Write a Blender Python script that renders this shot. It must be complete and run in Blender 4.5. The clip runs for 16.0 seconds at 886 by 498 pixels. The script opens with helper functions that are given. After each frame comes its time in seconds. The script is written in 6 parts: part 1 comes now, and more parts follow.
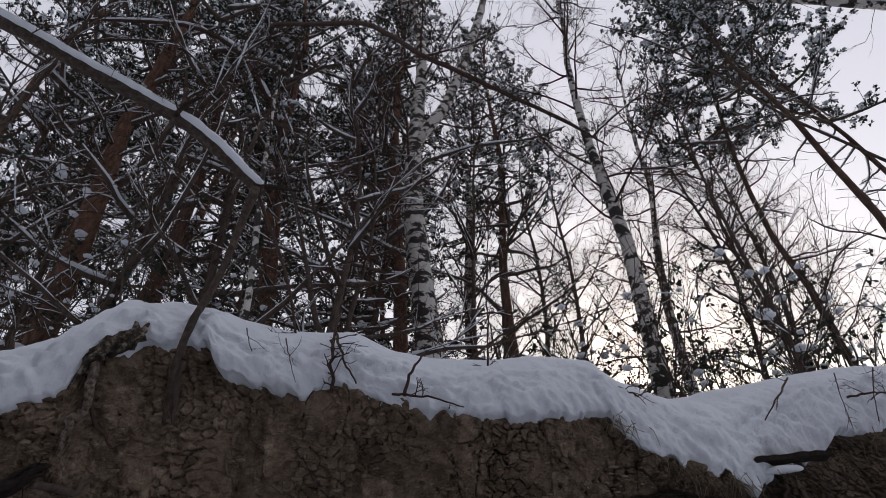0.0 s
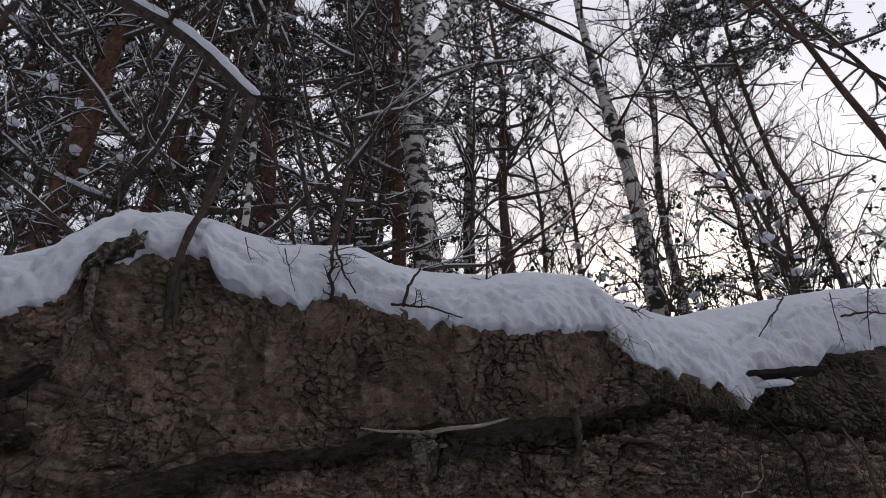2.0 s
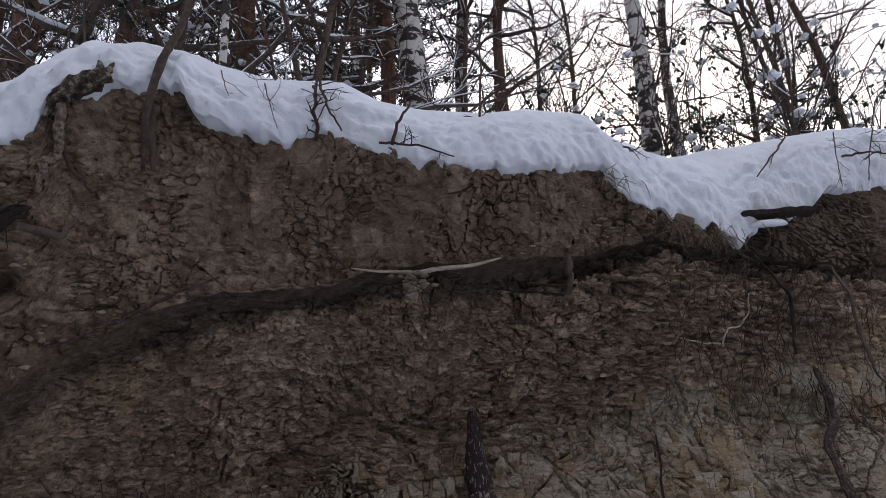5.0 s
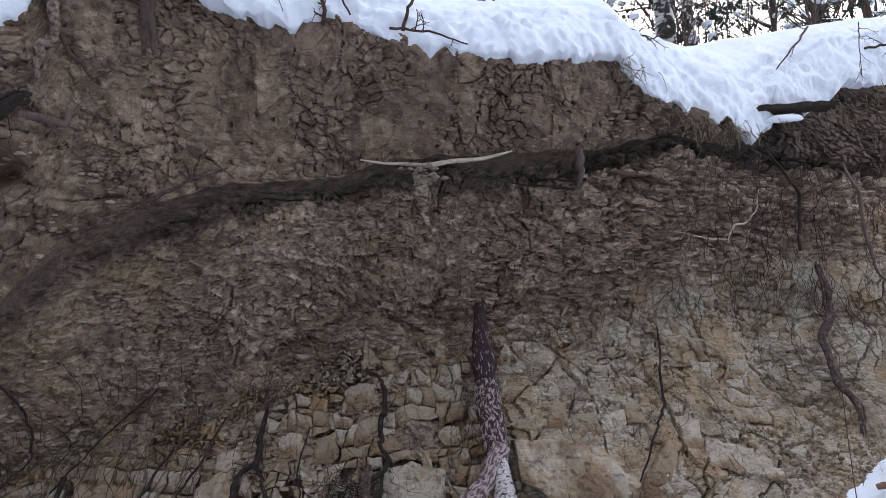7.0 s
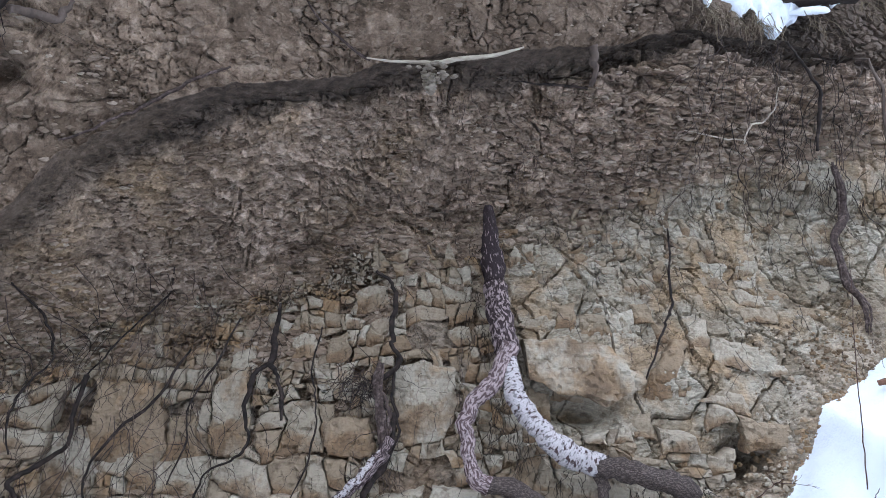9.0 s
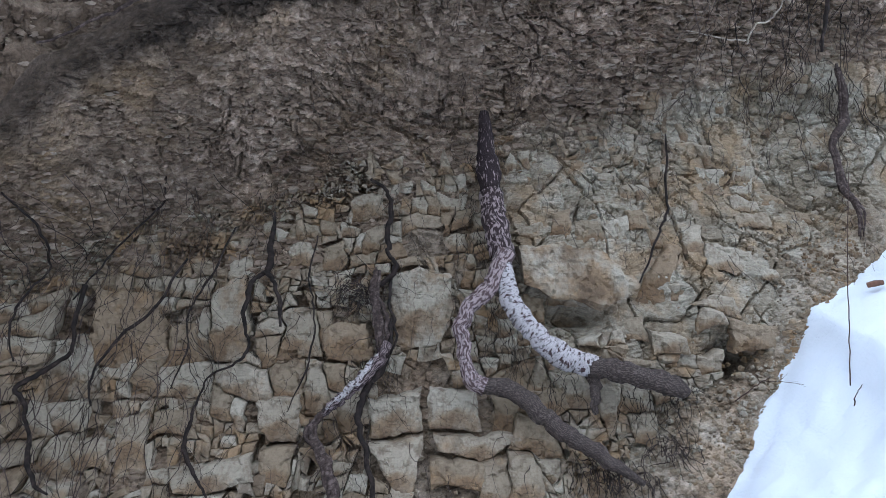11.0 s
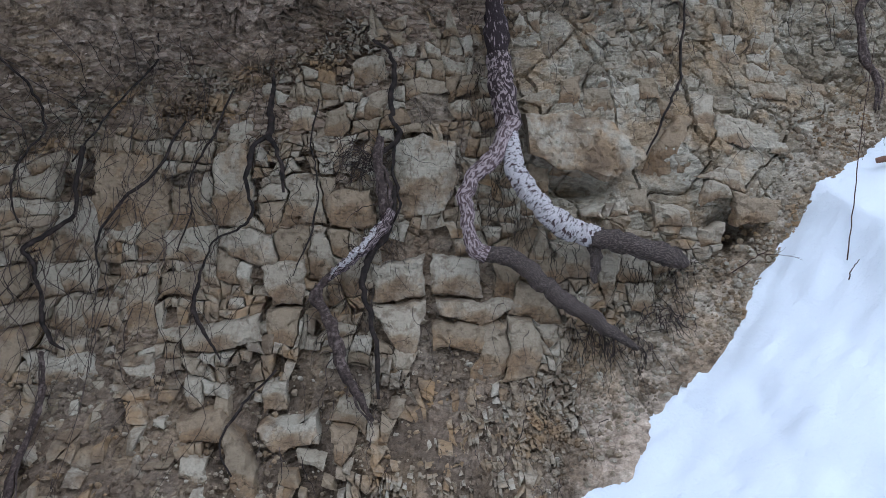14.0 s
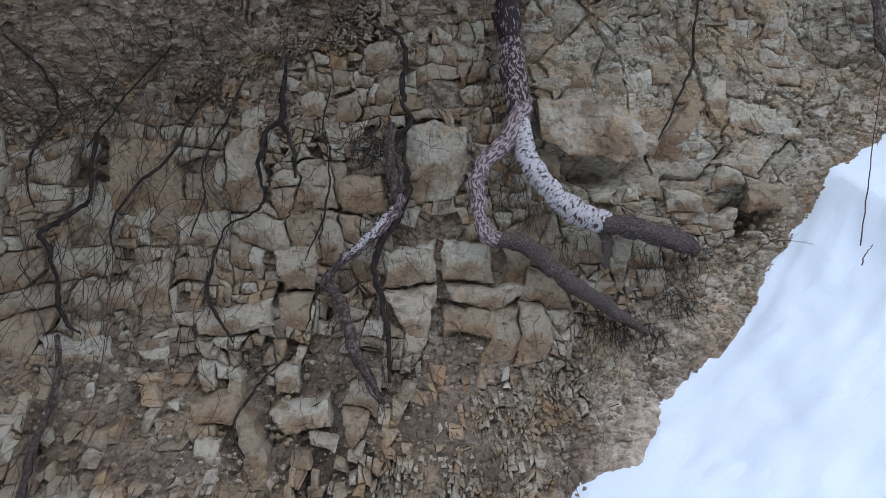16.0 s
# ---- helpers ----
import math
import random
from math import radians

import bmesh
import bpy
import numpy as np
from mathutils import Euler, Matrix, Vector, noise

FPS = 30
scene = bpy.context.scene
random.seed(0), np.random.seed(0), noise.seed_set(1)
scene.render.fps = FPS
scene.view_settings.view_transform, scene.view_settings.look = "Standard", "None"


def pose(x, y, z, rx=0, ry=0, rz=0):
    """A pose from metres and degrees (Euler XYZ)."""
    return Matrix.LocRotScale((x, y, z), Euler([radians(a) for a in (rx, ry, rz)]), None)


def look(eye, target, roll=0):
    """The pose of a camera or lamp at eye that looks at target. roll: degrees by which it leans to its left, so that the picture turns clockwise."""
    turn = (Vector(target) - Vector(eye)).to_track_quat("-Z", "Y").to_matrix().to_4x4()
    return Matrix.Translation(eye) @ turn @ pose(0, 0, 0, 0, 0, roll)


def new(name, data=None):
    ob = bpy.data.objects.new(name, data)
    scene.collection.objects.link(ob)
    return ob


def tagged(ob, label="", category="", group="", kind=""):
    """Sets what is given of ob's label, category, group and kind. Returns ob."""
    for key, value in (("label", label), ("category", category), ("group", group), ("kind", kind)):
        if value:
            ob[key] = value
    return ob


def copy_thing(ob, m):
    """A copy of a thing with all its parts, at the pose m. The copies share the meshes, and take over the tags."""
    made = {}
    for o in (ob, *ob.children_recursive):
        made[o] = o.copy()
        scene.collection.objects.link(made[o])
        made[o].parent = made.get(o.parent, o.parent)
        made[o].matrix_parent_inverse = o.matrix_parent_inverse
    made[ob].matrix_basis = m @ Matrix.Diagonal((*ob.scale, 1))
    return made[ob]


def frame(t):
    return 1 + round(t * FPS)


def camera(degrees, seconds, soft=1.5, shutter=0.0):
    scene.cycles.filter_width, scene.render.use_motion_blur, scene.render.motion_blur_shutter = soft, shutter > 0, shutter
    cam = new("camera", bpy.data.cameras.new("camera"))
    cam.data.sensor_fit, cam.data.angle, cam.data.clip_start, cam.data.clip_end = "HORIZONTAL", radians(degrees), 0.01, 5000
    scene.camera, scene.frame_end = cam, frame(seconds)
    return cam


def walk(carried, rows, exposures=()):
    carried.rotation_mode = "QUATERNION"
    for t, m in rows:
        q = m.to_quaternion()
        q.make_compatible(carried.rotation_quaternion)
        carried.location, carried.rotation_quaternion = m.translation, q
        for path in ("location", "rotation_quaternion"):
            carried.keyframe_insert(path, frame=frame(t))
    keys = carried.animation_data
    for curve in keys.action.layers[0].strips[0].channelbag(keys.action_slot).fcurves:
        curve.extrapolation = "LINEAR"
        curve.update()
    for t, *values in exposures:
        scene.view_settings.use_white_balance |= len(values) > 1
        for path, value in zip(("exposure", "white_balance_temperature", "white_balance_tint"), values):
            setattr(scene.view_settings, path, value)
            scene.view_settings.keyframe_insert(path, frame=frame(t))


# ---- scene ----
# The camera: a hand-held phone that looks up at the trees and tilts slowly down the bank.
cam = camera(66.0, 16.0, soft=0.5)
ROWS = [
    (0, 0, -0.0001, 1.6, 0, 44, 0),
    (0.5, 0.015, 0.0232, 1.5922, 0.293, 42.623, 0.14),
    (1, 0.0099, 0.11, 1.646, 0.249, 40.851, 0.384),
    (1.5, -0.0061, 0.0738, 1.5603, 0.021, 39.679, 0.41),
    (2, -0.0082, 0.0934, 1.5429, -0.216, 38.105, 0.464),
    (2.5, -0.0008, 0.1798, 1.6109, -0.219, 36.387, 0.553),
    (3, -0.0023, 0.1301, 1.5066, -0.927, 35.001, 0.248),
    (3.5, 0.0054, 0.162, 1.4821, -0.569, 33.102, 0.074),
    (4, 0.0255, 0.246, 1.5145, -0.626, 30.741, -0.085),
    (6.5, -0.0706, 0.2238, 1.612, -1.573, 17.866, 0.227),
    (7, -0.0803, 0.2439, 1.6173, -1.442, 15.889, 0.458),
    (7.5, -0.0809, 0.25, 1.6113, -1.43, 13.716, 0.286),
    (8, -0.0829, 0.2564, 1.6061, -1.494, 11.866, 0.478),
    (8.5, -0.0944, 0.283, 1.6055, -1.442, 9.82, 0.374),
    (9, -0.0925, 0.2785, 1.5991, -0.872, 8.079, 0.332),
    (11.5, -0.1, 0.3144, 1.5696, -1.414, -1.597, -0.181),
    (12, -0.106, 0.3294, 1.5677, -1.2, -4.065, -0.311),
    (12.5, -0.125, 0.3287, 1.5695, -1.796, -6.025, 0.314),
    (13, -0.1256, 0.3008, 1.5762, -1.541, -7.208, 0.381),
    (13.5, -0.1353, 0.3168, 1.5864, -1.664, -9.083, 0.398),
    (14, -0.1372, 0.3201, 1.5846, -1.735, -10.513, 0.851),
    (14.5, -0.14, 0.3177, 1.5753, -1.367, -11.422, 1.03),
    (15, -0.1488, 0.3077, 1.5739, -0.837, -11.829, 1.053),
    (15.5, -0.1497, 0.2835, 1.5671, -0.874, -11.712, 1.281),
    (16, -0.1426, 0.3039, 1.5649, -0.888, -11.378, 0.802),
]


def held(x, y, z, yaw, pitch, roll):
    return pose(x, y, z, 0, 0, yaw) @ pose(0, 0, 0, 90 + pitch) @ pose(0, 0, 0, 0, 0, roll)


EXPOSURES = [(0.0, -1.0, 6430, 9), (1.5, -0.94, 6430, 9), (2.5, -0.74, 6430, 9), (4.2, -0.58, 6400, 9), (6.3, 0.48, 5950, 8), (7.5, 1.0, 5860, 5), (9.2, 1.55, 5580, 1), (11.3, 1.12, 5430, -1), (16.0, 0.95, 5540, 0)]
walk(cam, [(r[0], held(*r[1:])) for r in ROWS], EXPOSURES)

# ---- light: an even winter sky, thin cloud, a weak low sun behind the wood ----
world = bpy.data.worlds.new("winter_sky")
scene.world = world
world.use_nodes = True
wn, wl = world.node_tree.nodes, world.node_tree.links
wn.clear()
w_out = wn.new("ShaderNodeOutputWorld")
w_sky = wn.new("ShaderNodeTexSky")
w_sky.sky_type = "NISHITA"
w_sky.sun_disc = False
w_sky.sun_elevation, w_sky.sun_rotation = radians(24), radians(20)
w_sky.air_density, w_sky.dust_density, w_sky.ozone_density = 1.0, 3.0, 1.0
w_bg1 = wn.new("ShaderNodeBackground")
w_bg1.inputs["Strength"].default_value = 0.12
w_bg2 = wn.new("ShaderNodeBackground")
w_bg2.inputs["Color"].default_value = (0.92, 0.87, 0.93, 1)
w_bg2.inputs["Strength"].default_value = 1.2
w_add = wn.new("ShaderNodeAddShader")
wl.new(w_sky.outputs[0], w_bg1.inputs["Color"])
wl.new(w_bg1.outputs[0], w_add.inputs[0])
wl.new(w_bg2.outputs[0], w_add.inputs[1])
wl.new(w_add.outputs[0], w_out.inputs["Surface"])

sun = new("sun", bpy.data.lights.new("sun", "SUN"))
sun.data.energy, sun.data.angle, sun.data.color = 0.8, radians(50), (1.0, 0.96, 0.91)
sun.matrix_world = look((3.1, 12.6, 6.1), (0, 4, 2))

# ---- materials ----
def material(name, rough=0.9):
    m = bpy.data.materials.new(name)
    m.use_nodes = True
    n = m.node_tree.nodes
    b = n["Principled BSDF"]
    b.inputs["Roughness"].default_value = rough
    b.inputs["Specular IOR Level"].default_value = 0.25
    return m, n, m.node_tree.links, b


def ramp(n, l, fac, stops):
    r = n.new("ShaderNodeValToRGB")
    e = r.color_ramp.elements
    while len(e) < len(stops):
        e.new(0.5)
    for k, (p, c) in enumerate(stops):
        e[k].position, e[k].color = p, (*c, 1) if len(c) == 3 else c
    l.new(fac, r.inputs[0])
    return r.outputs[0]


def texture(n, l, kind, scale, detail=6.0, stretch=None, rough=0.6):
    c = n.new("ShaderNodeTexCoord")
    out = c.outputs["Object"]
    if stretch:
        mp = n.new("ShaderNodeMapping")
        mp.inputs["Scale"].default_value = stretch
        l.new(out, mp.inputs[0])
        out = mp.outputs[0]
    t = n.new("ShaderNodeTexNoise" if kind == "noise" else "ShaderNodeTexVoronoi")
    t.inputs["Scale"].default_value = scale
    if kind == "noise":
        t.inputs["Detail"].default_value, t.inputs["Roughness"].default_value = detail, rough
    elif kind != "cells":
        t.feature = "DISTANCE_TO_EDGE"
    l.new(out, t.inputs["Vector"])
    return t.outputs["Fac"] if kind == "noise" else t.outputs["Color" if kind == "cells" else "Distance"]


def cracks(n, l, scale, width, stretch=(1, 1, 1), warp=0.12, warp_scale=5.0):
    """Thin branching joints: 1 on the line, 0 off it."""
    c = n.new("ShaderNodeTexCoord").outputs["Object"]
    w = n.new("ShaderNodeTexNoise")
    w.inputs["Scale"].default_value, w.inputs["Detail"].default_value = warp_scale, 5.0
    l.new(c, w.inputs["Vector"])
    add = n.new("ShaderNodeVectorMath")
    add.operation = "MULTIPLY_ADD"
    l.new(w.outputs["Color"], add.inputs[0])
    add.inputs[1].default_value = (warp, warp, warp)
    l.new(c, add.inputs[2])
    mp = n.new("ShaderNodeMapping")
    mp.inputs["Scale"].default_value = stretch
    l.new(add.outputs[0], mp.inputs[0])
    v = n.new("ShaderNodeTexVoronoi")
    v.feature = "DISTANCE_TO_EDGE"
    v.inputs["Scale"].default_value = scale
    l.new(mp.outputs[0], v.inputs["Vector"])
    return ramp(n, l, v.outputs["Distance"], [(0.0, (1, 1, 1)), (width, (0, 0, 0))])


def mix(n, l, fac, a, b, how="MIX"):
    m = n.new("ShaderNodeMix")
    m.data_type, m.blend_type = "RGBA", how
    for sock, v in ((m.inputs[0], fac), (m.inputs[6], a), (m.inputs[7], b)):
        if isinstance(v, (int, float)):
            sock.default_value = v
        elif isinstance(v, tuple):
            sock.default_value = (*v, 1)
        else:
            l.new(v, sock)
    return m.outputs[2]


def bump(n, l, b, heights, strength=0.6, distance=0.01):
    prev = None
    for h, d in heights:
        k = n.new("ShaderNodeBump")
        k.inputs["Strength"].default_value, k.inputs["Distance"].default_value = strength, d * distance
        l.new(h, k.inputs["Height"])
        if prev is not None:
            l.new(prev, k.inputs["Normal"])
        prev = k.outputs[0]
    l.new(prev, b.inputs["Normal"])


def attribute(n, name):
    a = n.new("ShaderNodeAttribute")
    a.attribute_name = name
    return a.outputs["Fac"]


def crumbs(n, l, scale, stretch=(1, 1, 1)):
    """Grains: a random grey for each, and the distance from its middle."""
    c = n.new("ShaderNodeTexCoord").outputs["Object"]
    mp = n.new("ShaderNodeMapping")
    mp.inputs["Scale"].default_value = stretch
    l.new(c, mp.inputs[0])
    v = n.new("ShaderNodeTexVoronoi")
    v.inputs["Scale"].default_value = scale
    l.new(mp.outputs[0], v.inputs["Vector"])
    s = n.new("ShaderNodeSeparateColor")
    l.new(v.outputs["Color"], s.inputs[0])
    inv = n.new("ShaderNodeInvert")
    l.new(v.outputs["Distance"], inv.inputs["Color"])
    return s.outputs[0], inv.outputs[0]


def make_soil():
    """Clay above the undercut, black topsoil with the undercut's shade painted in at the step, crumbly brown loam
    below, pale marl at the foot: layers held as attributes.
    """
    m, n, l, b = material("bank_soil", 0.95)
    big, mid, fine = texture(n, l, "noise", 2.2), texture(n, l, "noise", 17, 7), texture(n, l, "noise", 80, 8)
    tone = attribute(n, "tone")
    clay = ramp(n, l, mid, [(0.34, (0.088, 0.061, 0.042)), (0.5, (0.176, 0.127, 0.090)), (0.66, (0.265, 0.204, 0.154))])
    clay = mix(n, l, ramp(n, l, big, [(0.45, (0, 0, 0)), (0.65, (0.6, 0.6, 0.6))]), clay, (0.15, 0.11, 0.078))
    loam = ramp(n, l, mid, [(0.34, (0.16, 0.117, 0.086)), (0.5, (0.32, 0.243, 0.184)), (0.66, (0.45, 0.36, 0.285))])
    loam = mix(n, l, attribute(n, "earth_shade"), loam, (0.105, 0.076, 0.054))
    loam = mix(n, l, ramp(n, l, big, [(0.5, (0, 0, 0)), (0.66, (0.55, 0.55, 0.55))]), loam, (0.27, 0.19, 0.112))
    marl = ramp(n, l, tone, [(0.2, (0.17, 0.135, 0.093)), (0.38, (0.245, 0.208, 0.154)), (0.55, (0.30, 0.264, 0.205)), (0.8, (0.36, 0.325, 0.262))])
    marl = mix(n, l, ramp(n, l, texture(n, l, "noise", 3.6, 7), [(0.48, (0, 0, 0)), (0.62, (0.7, 0.7, 0.7))]), marl, (0.28, 0.19, 0.105))
    marl = mix(n, l, ramp(n, l, mid, [(0.34, (0.75, 0.75, 0.75)), (0.44, (0, 0, 0))]), marl, (0.14, 0.105, 0.072))
    marl = mix(n, l, mix(n, l, 0.6, (0, 0, 0), attribute(n, "rust")), marl, (0.25, 0.155, 0.08))
    humus_shade = ramp(n, l, mid, [(0.32, (0.030, 0.022, 0.017)), (0.68, (0.105, 0.080, 0.062))])
    col = mix(n, l, attribute(n, "loam"), clay, loam)
    col = mix(n, l, 1.0, col, ramp(n, l, tone, [(0.2, (0.62, 0.60, 0.58)), (0.5, (1.0, 1.0, 1.0)), (0.8, (1.32, 1.33, 1.34))]), "MULTIPLY")
    col = mix(n, l, attribute(n, "marl"), col, marl)
    col = mix(n, l, attribute(n, "humus_shade"), col, humus_shade)
    grain, dome = crumbs(n, l, 85, (0.8, 1, 1.2))
    sand, dust = crumbs(n, l, 210)
    col = mix(n, l, 0.35, col, ramp(n, l, grain, [(0.0, (0.55, 0.53, 0.5)), (0.5, (1, 1, 1)), (1.0, (1.35, 1.35, 1.35))]), "MULTIPLY")
    col = mix(n, l, 0.3, col, ramp(n, l, sand, [(0.0, (0.6, 0.6, 0.6)), (1.0, (1.4, 1.4, 1.4))]), "MULTIPLY")
    chips, tile = crumbs(n, l, 40, (0.75, 1, 1.5))
    col = mix(n, l, mix(n, l, 0.4, (0, 0, 0), attribute(n, "loam")), col, mix(n, l, 1.0, col, ramp(n, l, chips, [(0.0, (0.55, 0.54, 0.53)), (0.5, (1, 1, 1)), (1.0, (1.4, 1.4, 1.4))]), "MULTIPLY"))
    # Cracks drawn as dark lines: their shade is put into the colour.
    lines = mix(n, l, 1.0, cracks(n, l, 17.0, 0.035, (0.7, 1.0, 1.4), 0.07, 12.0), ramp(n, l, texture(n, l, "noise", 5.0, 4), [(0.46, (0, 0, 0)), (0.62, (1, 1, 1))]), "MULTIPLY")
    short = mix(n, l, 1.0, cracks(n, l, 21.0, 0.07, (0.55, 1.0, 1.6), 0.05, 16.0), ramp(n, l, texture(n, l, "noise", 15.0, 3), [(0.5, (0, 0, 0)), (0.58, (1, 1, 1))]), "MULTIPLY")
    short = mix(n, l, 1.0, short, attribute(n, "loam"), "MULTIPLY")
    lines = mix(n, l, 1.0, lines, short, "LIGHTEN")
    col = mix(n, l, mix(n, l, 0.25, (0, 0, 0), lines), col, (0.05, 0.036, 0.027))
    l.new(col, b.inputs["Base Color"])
    deep = n.new("ShaderNodeInvert")
    l.new(lines, deep.inputs["Color"])
    bump(n, l, b, [(deep.outputs[0], 0.4), (texture(n, l, "noise", 60, 8, None, 0.7), 0.28), (tile, 0.5), (dome, 0.3), (dust, 0.15)], 0.8, 0.012)
    return m


def make_stone(name="marl_stone", rust_from=0.52):
    m, n, l, b = material(name, 0.9)
    info = n.new("ShaderNodeObjectInfo").outputs["Random"]
    isl = n.new("ShaderNodeNewGeometry").outputs["Random Per Island"]
    add = n.new("ShaderNodeMath")
    add.operation = "ADD"
    l.new(info, add.inputs[0])
    l.new(isl, add.inputs[1])
    frac = n.new("ShaderNodeMath")
    frac.operation = "FRACT"
    l.new(add.outputs[0], frac.inputs[0])
    own = ramp(n, l, frac.outputs[0], [(0.0, (0.225, 0.172, 0.115)), (0.2, (0.31, 0.262, 0.195)), (0.45, (0.41, 0.366, 0.292)), (0.65, (0.265, 0.204, 0.137)), (0.82, (0.36, 0.315, 0.245)), (1.0, (0.24, 0.17, 0.105))])
    rust = texture(n, l, "noise", 3.4, 6)
    mid, fine = texture(n, l, "noise", 11, 7), texture(n, l, "noise", 85, 8)
    col = mix(n, l, ramp(n, l, rust, [(rust_from, (0, 0, 0)), (rust_from + 0.12, (0.75, 0.75, 0.75))]), own, (0.29, 0.178, 0.085))
    dirt = texture(n, l, "noise", 4.6, 9, (1, 1, 0.6), 0.7)
    col = mix(n, l, ramp(n, l, dirt, [(0.47, (0, 0, 0)), (0.60, (0.75, 0.75, 0.75))]), col, (0.115, 0.078, 0.05))
    col = mix(n, l, ramp(n, l, mid, [(0.33, (0.7, 0.7, 0.7)), (0.45, (0, 0, 0))]), col, (0.13, 0.094, 0.063))
    col = mix(n, l, 0.4, col, ramp(n, l, fine, [(0.3, (0.6, 0.58, 0.55)), (0.6, (1.0, 1.0, 1.0))]), "MULTIPLY")
    thin = cracks(n, l, 10.0, 0.014, (0.9, 1, 1.3), 0.16, 7.0)
    thin = mix(n, l, 1.0, thin, ramp(n, l, texture(n, l, "noise", 4.0, 3), [(0.44, (0, 0, 0)), (0.54, (1, 1, 1))]), "MULTIPLY")
    col = mix(n, l, mix(n, l, 0.7, (0, 0, 0), thin), col, (0.08, 0.06, 0.045))
    l.new(col, b.inputs["Base Color"])
    lay = texture(n, l, "noise", 9, 6, stretch=(0.8, 0.8, 5.0))
    grain, dome = crumbs(n, l, 38)
    cut = n.new("ShaderNodeInvert")
    l.new(thin, cut.inputs["Color"])
    bump(n, l, b, [(cut.outputs[0], 0.5), (lay, 1.0), (dome, 0.2), (fine, 0.6)], 0.8, 0.012)
    return m


def make_crumb(name="loam_crumbs", shade=1.0):
    """Dry loam that differs from crumb to crumb."""
    m, n, l, b = material(name, 0.95)
    isl = n.new("ShaderNodeNewGeometry").outputs["Random Per Island"]
    col = ramp(n, l, isl, [(0.0, (0.15, 0.108, 0.078)), (0.4, (0.235, 0.175, 0.13)), (0.8, (0.315, 0.247, 0.19)), (1.0, (0.41, 0.34, 0.27))])
    grit = texture(n, l, "noise", 90, 6)
    col = mix(n, l, 0.5, col, ramp(n, l, grit, [(0.3, (0.55, 0.53, 0.5)), (0.65, (1.15 * shade, 1.15 * shade, 1.15 * shade))]), "MULTIPLY")
    col = mix(n, l, ramp(n, l, texture(n, l, "noise", 1.3, 4), [(0.42, (0, 0, 0)), (0.62, (0.6, 0.6, 0.6))]), col, (0.16, 0.115, 0.08))
    l.new(col, b.inputs["Base Color"])
    bump(n, l, b, [(grit, 0.6)], 0.7, 0.01)
    return m


def make_snow():
    m, n, l, b = material("snow", 0.75)
    b.inputs["Base Color"].default_value = (0.74, 0.775, 0.83, 1)
    b.inputs["Subsurface Weight"].default_value = 0.0
    bump(n, l, b, [(texture(n, l, "noise", 18, 7), 2.0), (texture(n, l, "noise", 75, 5), 0.7)], 0.5, 0.01)
    return m


def make_plain(name, stops, scale=30.0, rough=0.9, depth=0.6, stretch=None, patches=None):
    m, n, l, b = material(name, rough)
    t = texture(n, l, "noise", scale, 7, stretch)
    col = ramp(n, l, t, stops)
    if patches:
        s, lo, hi, c = patches
        col = mix(n, l, ramp(n, l, texture(n, l, "noise", s, 5), [(lo, (0, 0, 0)), (hi, (1, 1, 1))]), col, c)
    l.new(col, b.inputs["Base Color"])
    bump(n, l, b, [(t, 1.0)], depth, 0.008)
    return m


def make_birch(name="birch_bark", pale=(0.62, 0.59, 0.56), dark=(0.03, 0.025, 0.022), scale=9.0, lo=0.56, hi=0.62, band=(1, 1, 7)):
    m, n, l, b = material(name, 0.7)
    t, f = texture(n, l, "noise", scale, 5, stretch=band), texture(n, l, "noise", 60, 5)
    col = mix(n, l, ramp(n, l, f, [(0.3, (0, 0, 0)), (0.7, (1, 1, 1))]), pale, tuple(0.78 * v for v in pale))
    col = mix(n, l, ramp(n, l, t, [(lo, (0, 0, 0)), (hi, (1, 1, 1))]), col, dark)
    l.new(col, b.inputs["Base Color"])
    bump(n, l, b, [(t, 1.0), (f, 0.4)], 0.6, 0.01)
    return m


def make_root_bark(name, pale, dark, ring, cover, grain_way=(1.0, 0.05)):
    """Peeling bark that follows the root: 'along' runs down its length, 'round' about it."""
    m, n, l, b = material(name, 0.8)
    xyz = n.new("ShaderNodeCombineXYZ")
    l.new(attribute(n, "along"), xyz.inputs[0])
    l.new(attribute(n, "round"), xyz.inputs[1])

    def noise_on(sx, sy, scale, detail=5.0):
        mp = n.new("ShaderNodeMapping")
        mp.inputs["Scale"].default_value = (sx, sy, 1)
        l.new(xyz.outputs[0], mp.inputs[0])
        q = n.new("ShaderNodeTexNoise")
        q.inputs["Scale"].default_value, q.inputs["Detail"].default_value = scale, detail
        l.new(mp.outputs[0], q.inputs["Vector"])
        return q.outputs["Fac"]

    rings, flakes, grain = noise_on(1.0, 0.02, ring, 4.0), noise_on(*grain_way, 60.0, 9.0), texture(n, l, "noise", 120, 5)
    col = mix(n, l, ramp(n, l, grain, [(0.3, (0, 0, 0)), (0.7, (1, 1, 1))]), pale, tuple(0.72 * v for v in pale))
    col = mix(n, l, ramp(n, l, rings, [(0.55, (0, 0, 0)), (0.60, (0.85, 0.85, 0.85))]), col, tuple(0.28 * v for v in pale))
    col = mix(n, l, ramp(n, l, flakes, [(cover - 0.03, (1, 1, 1)), (cover + 0.03, (0, 0, 0))]), col, dark)
    l.new(col, b.inputs["Base Color"])
    bump(n, l, b, [(rings, 0.8), (flakes, 1.4), (grain, 0.6)], 0.7, 0.01)
    return m


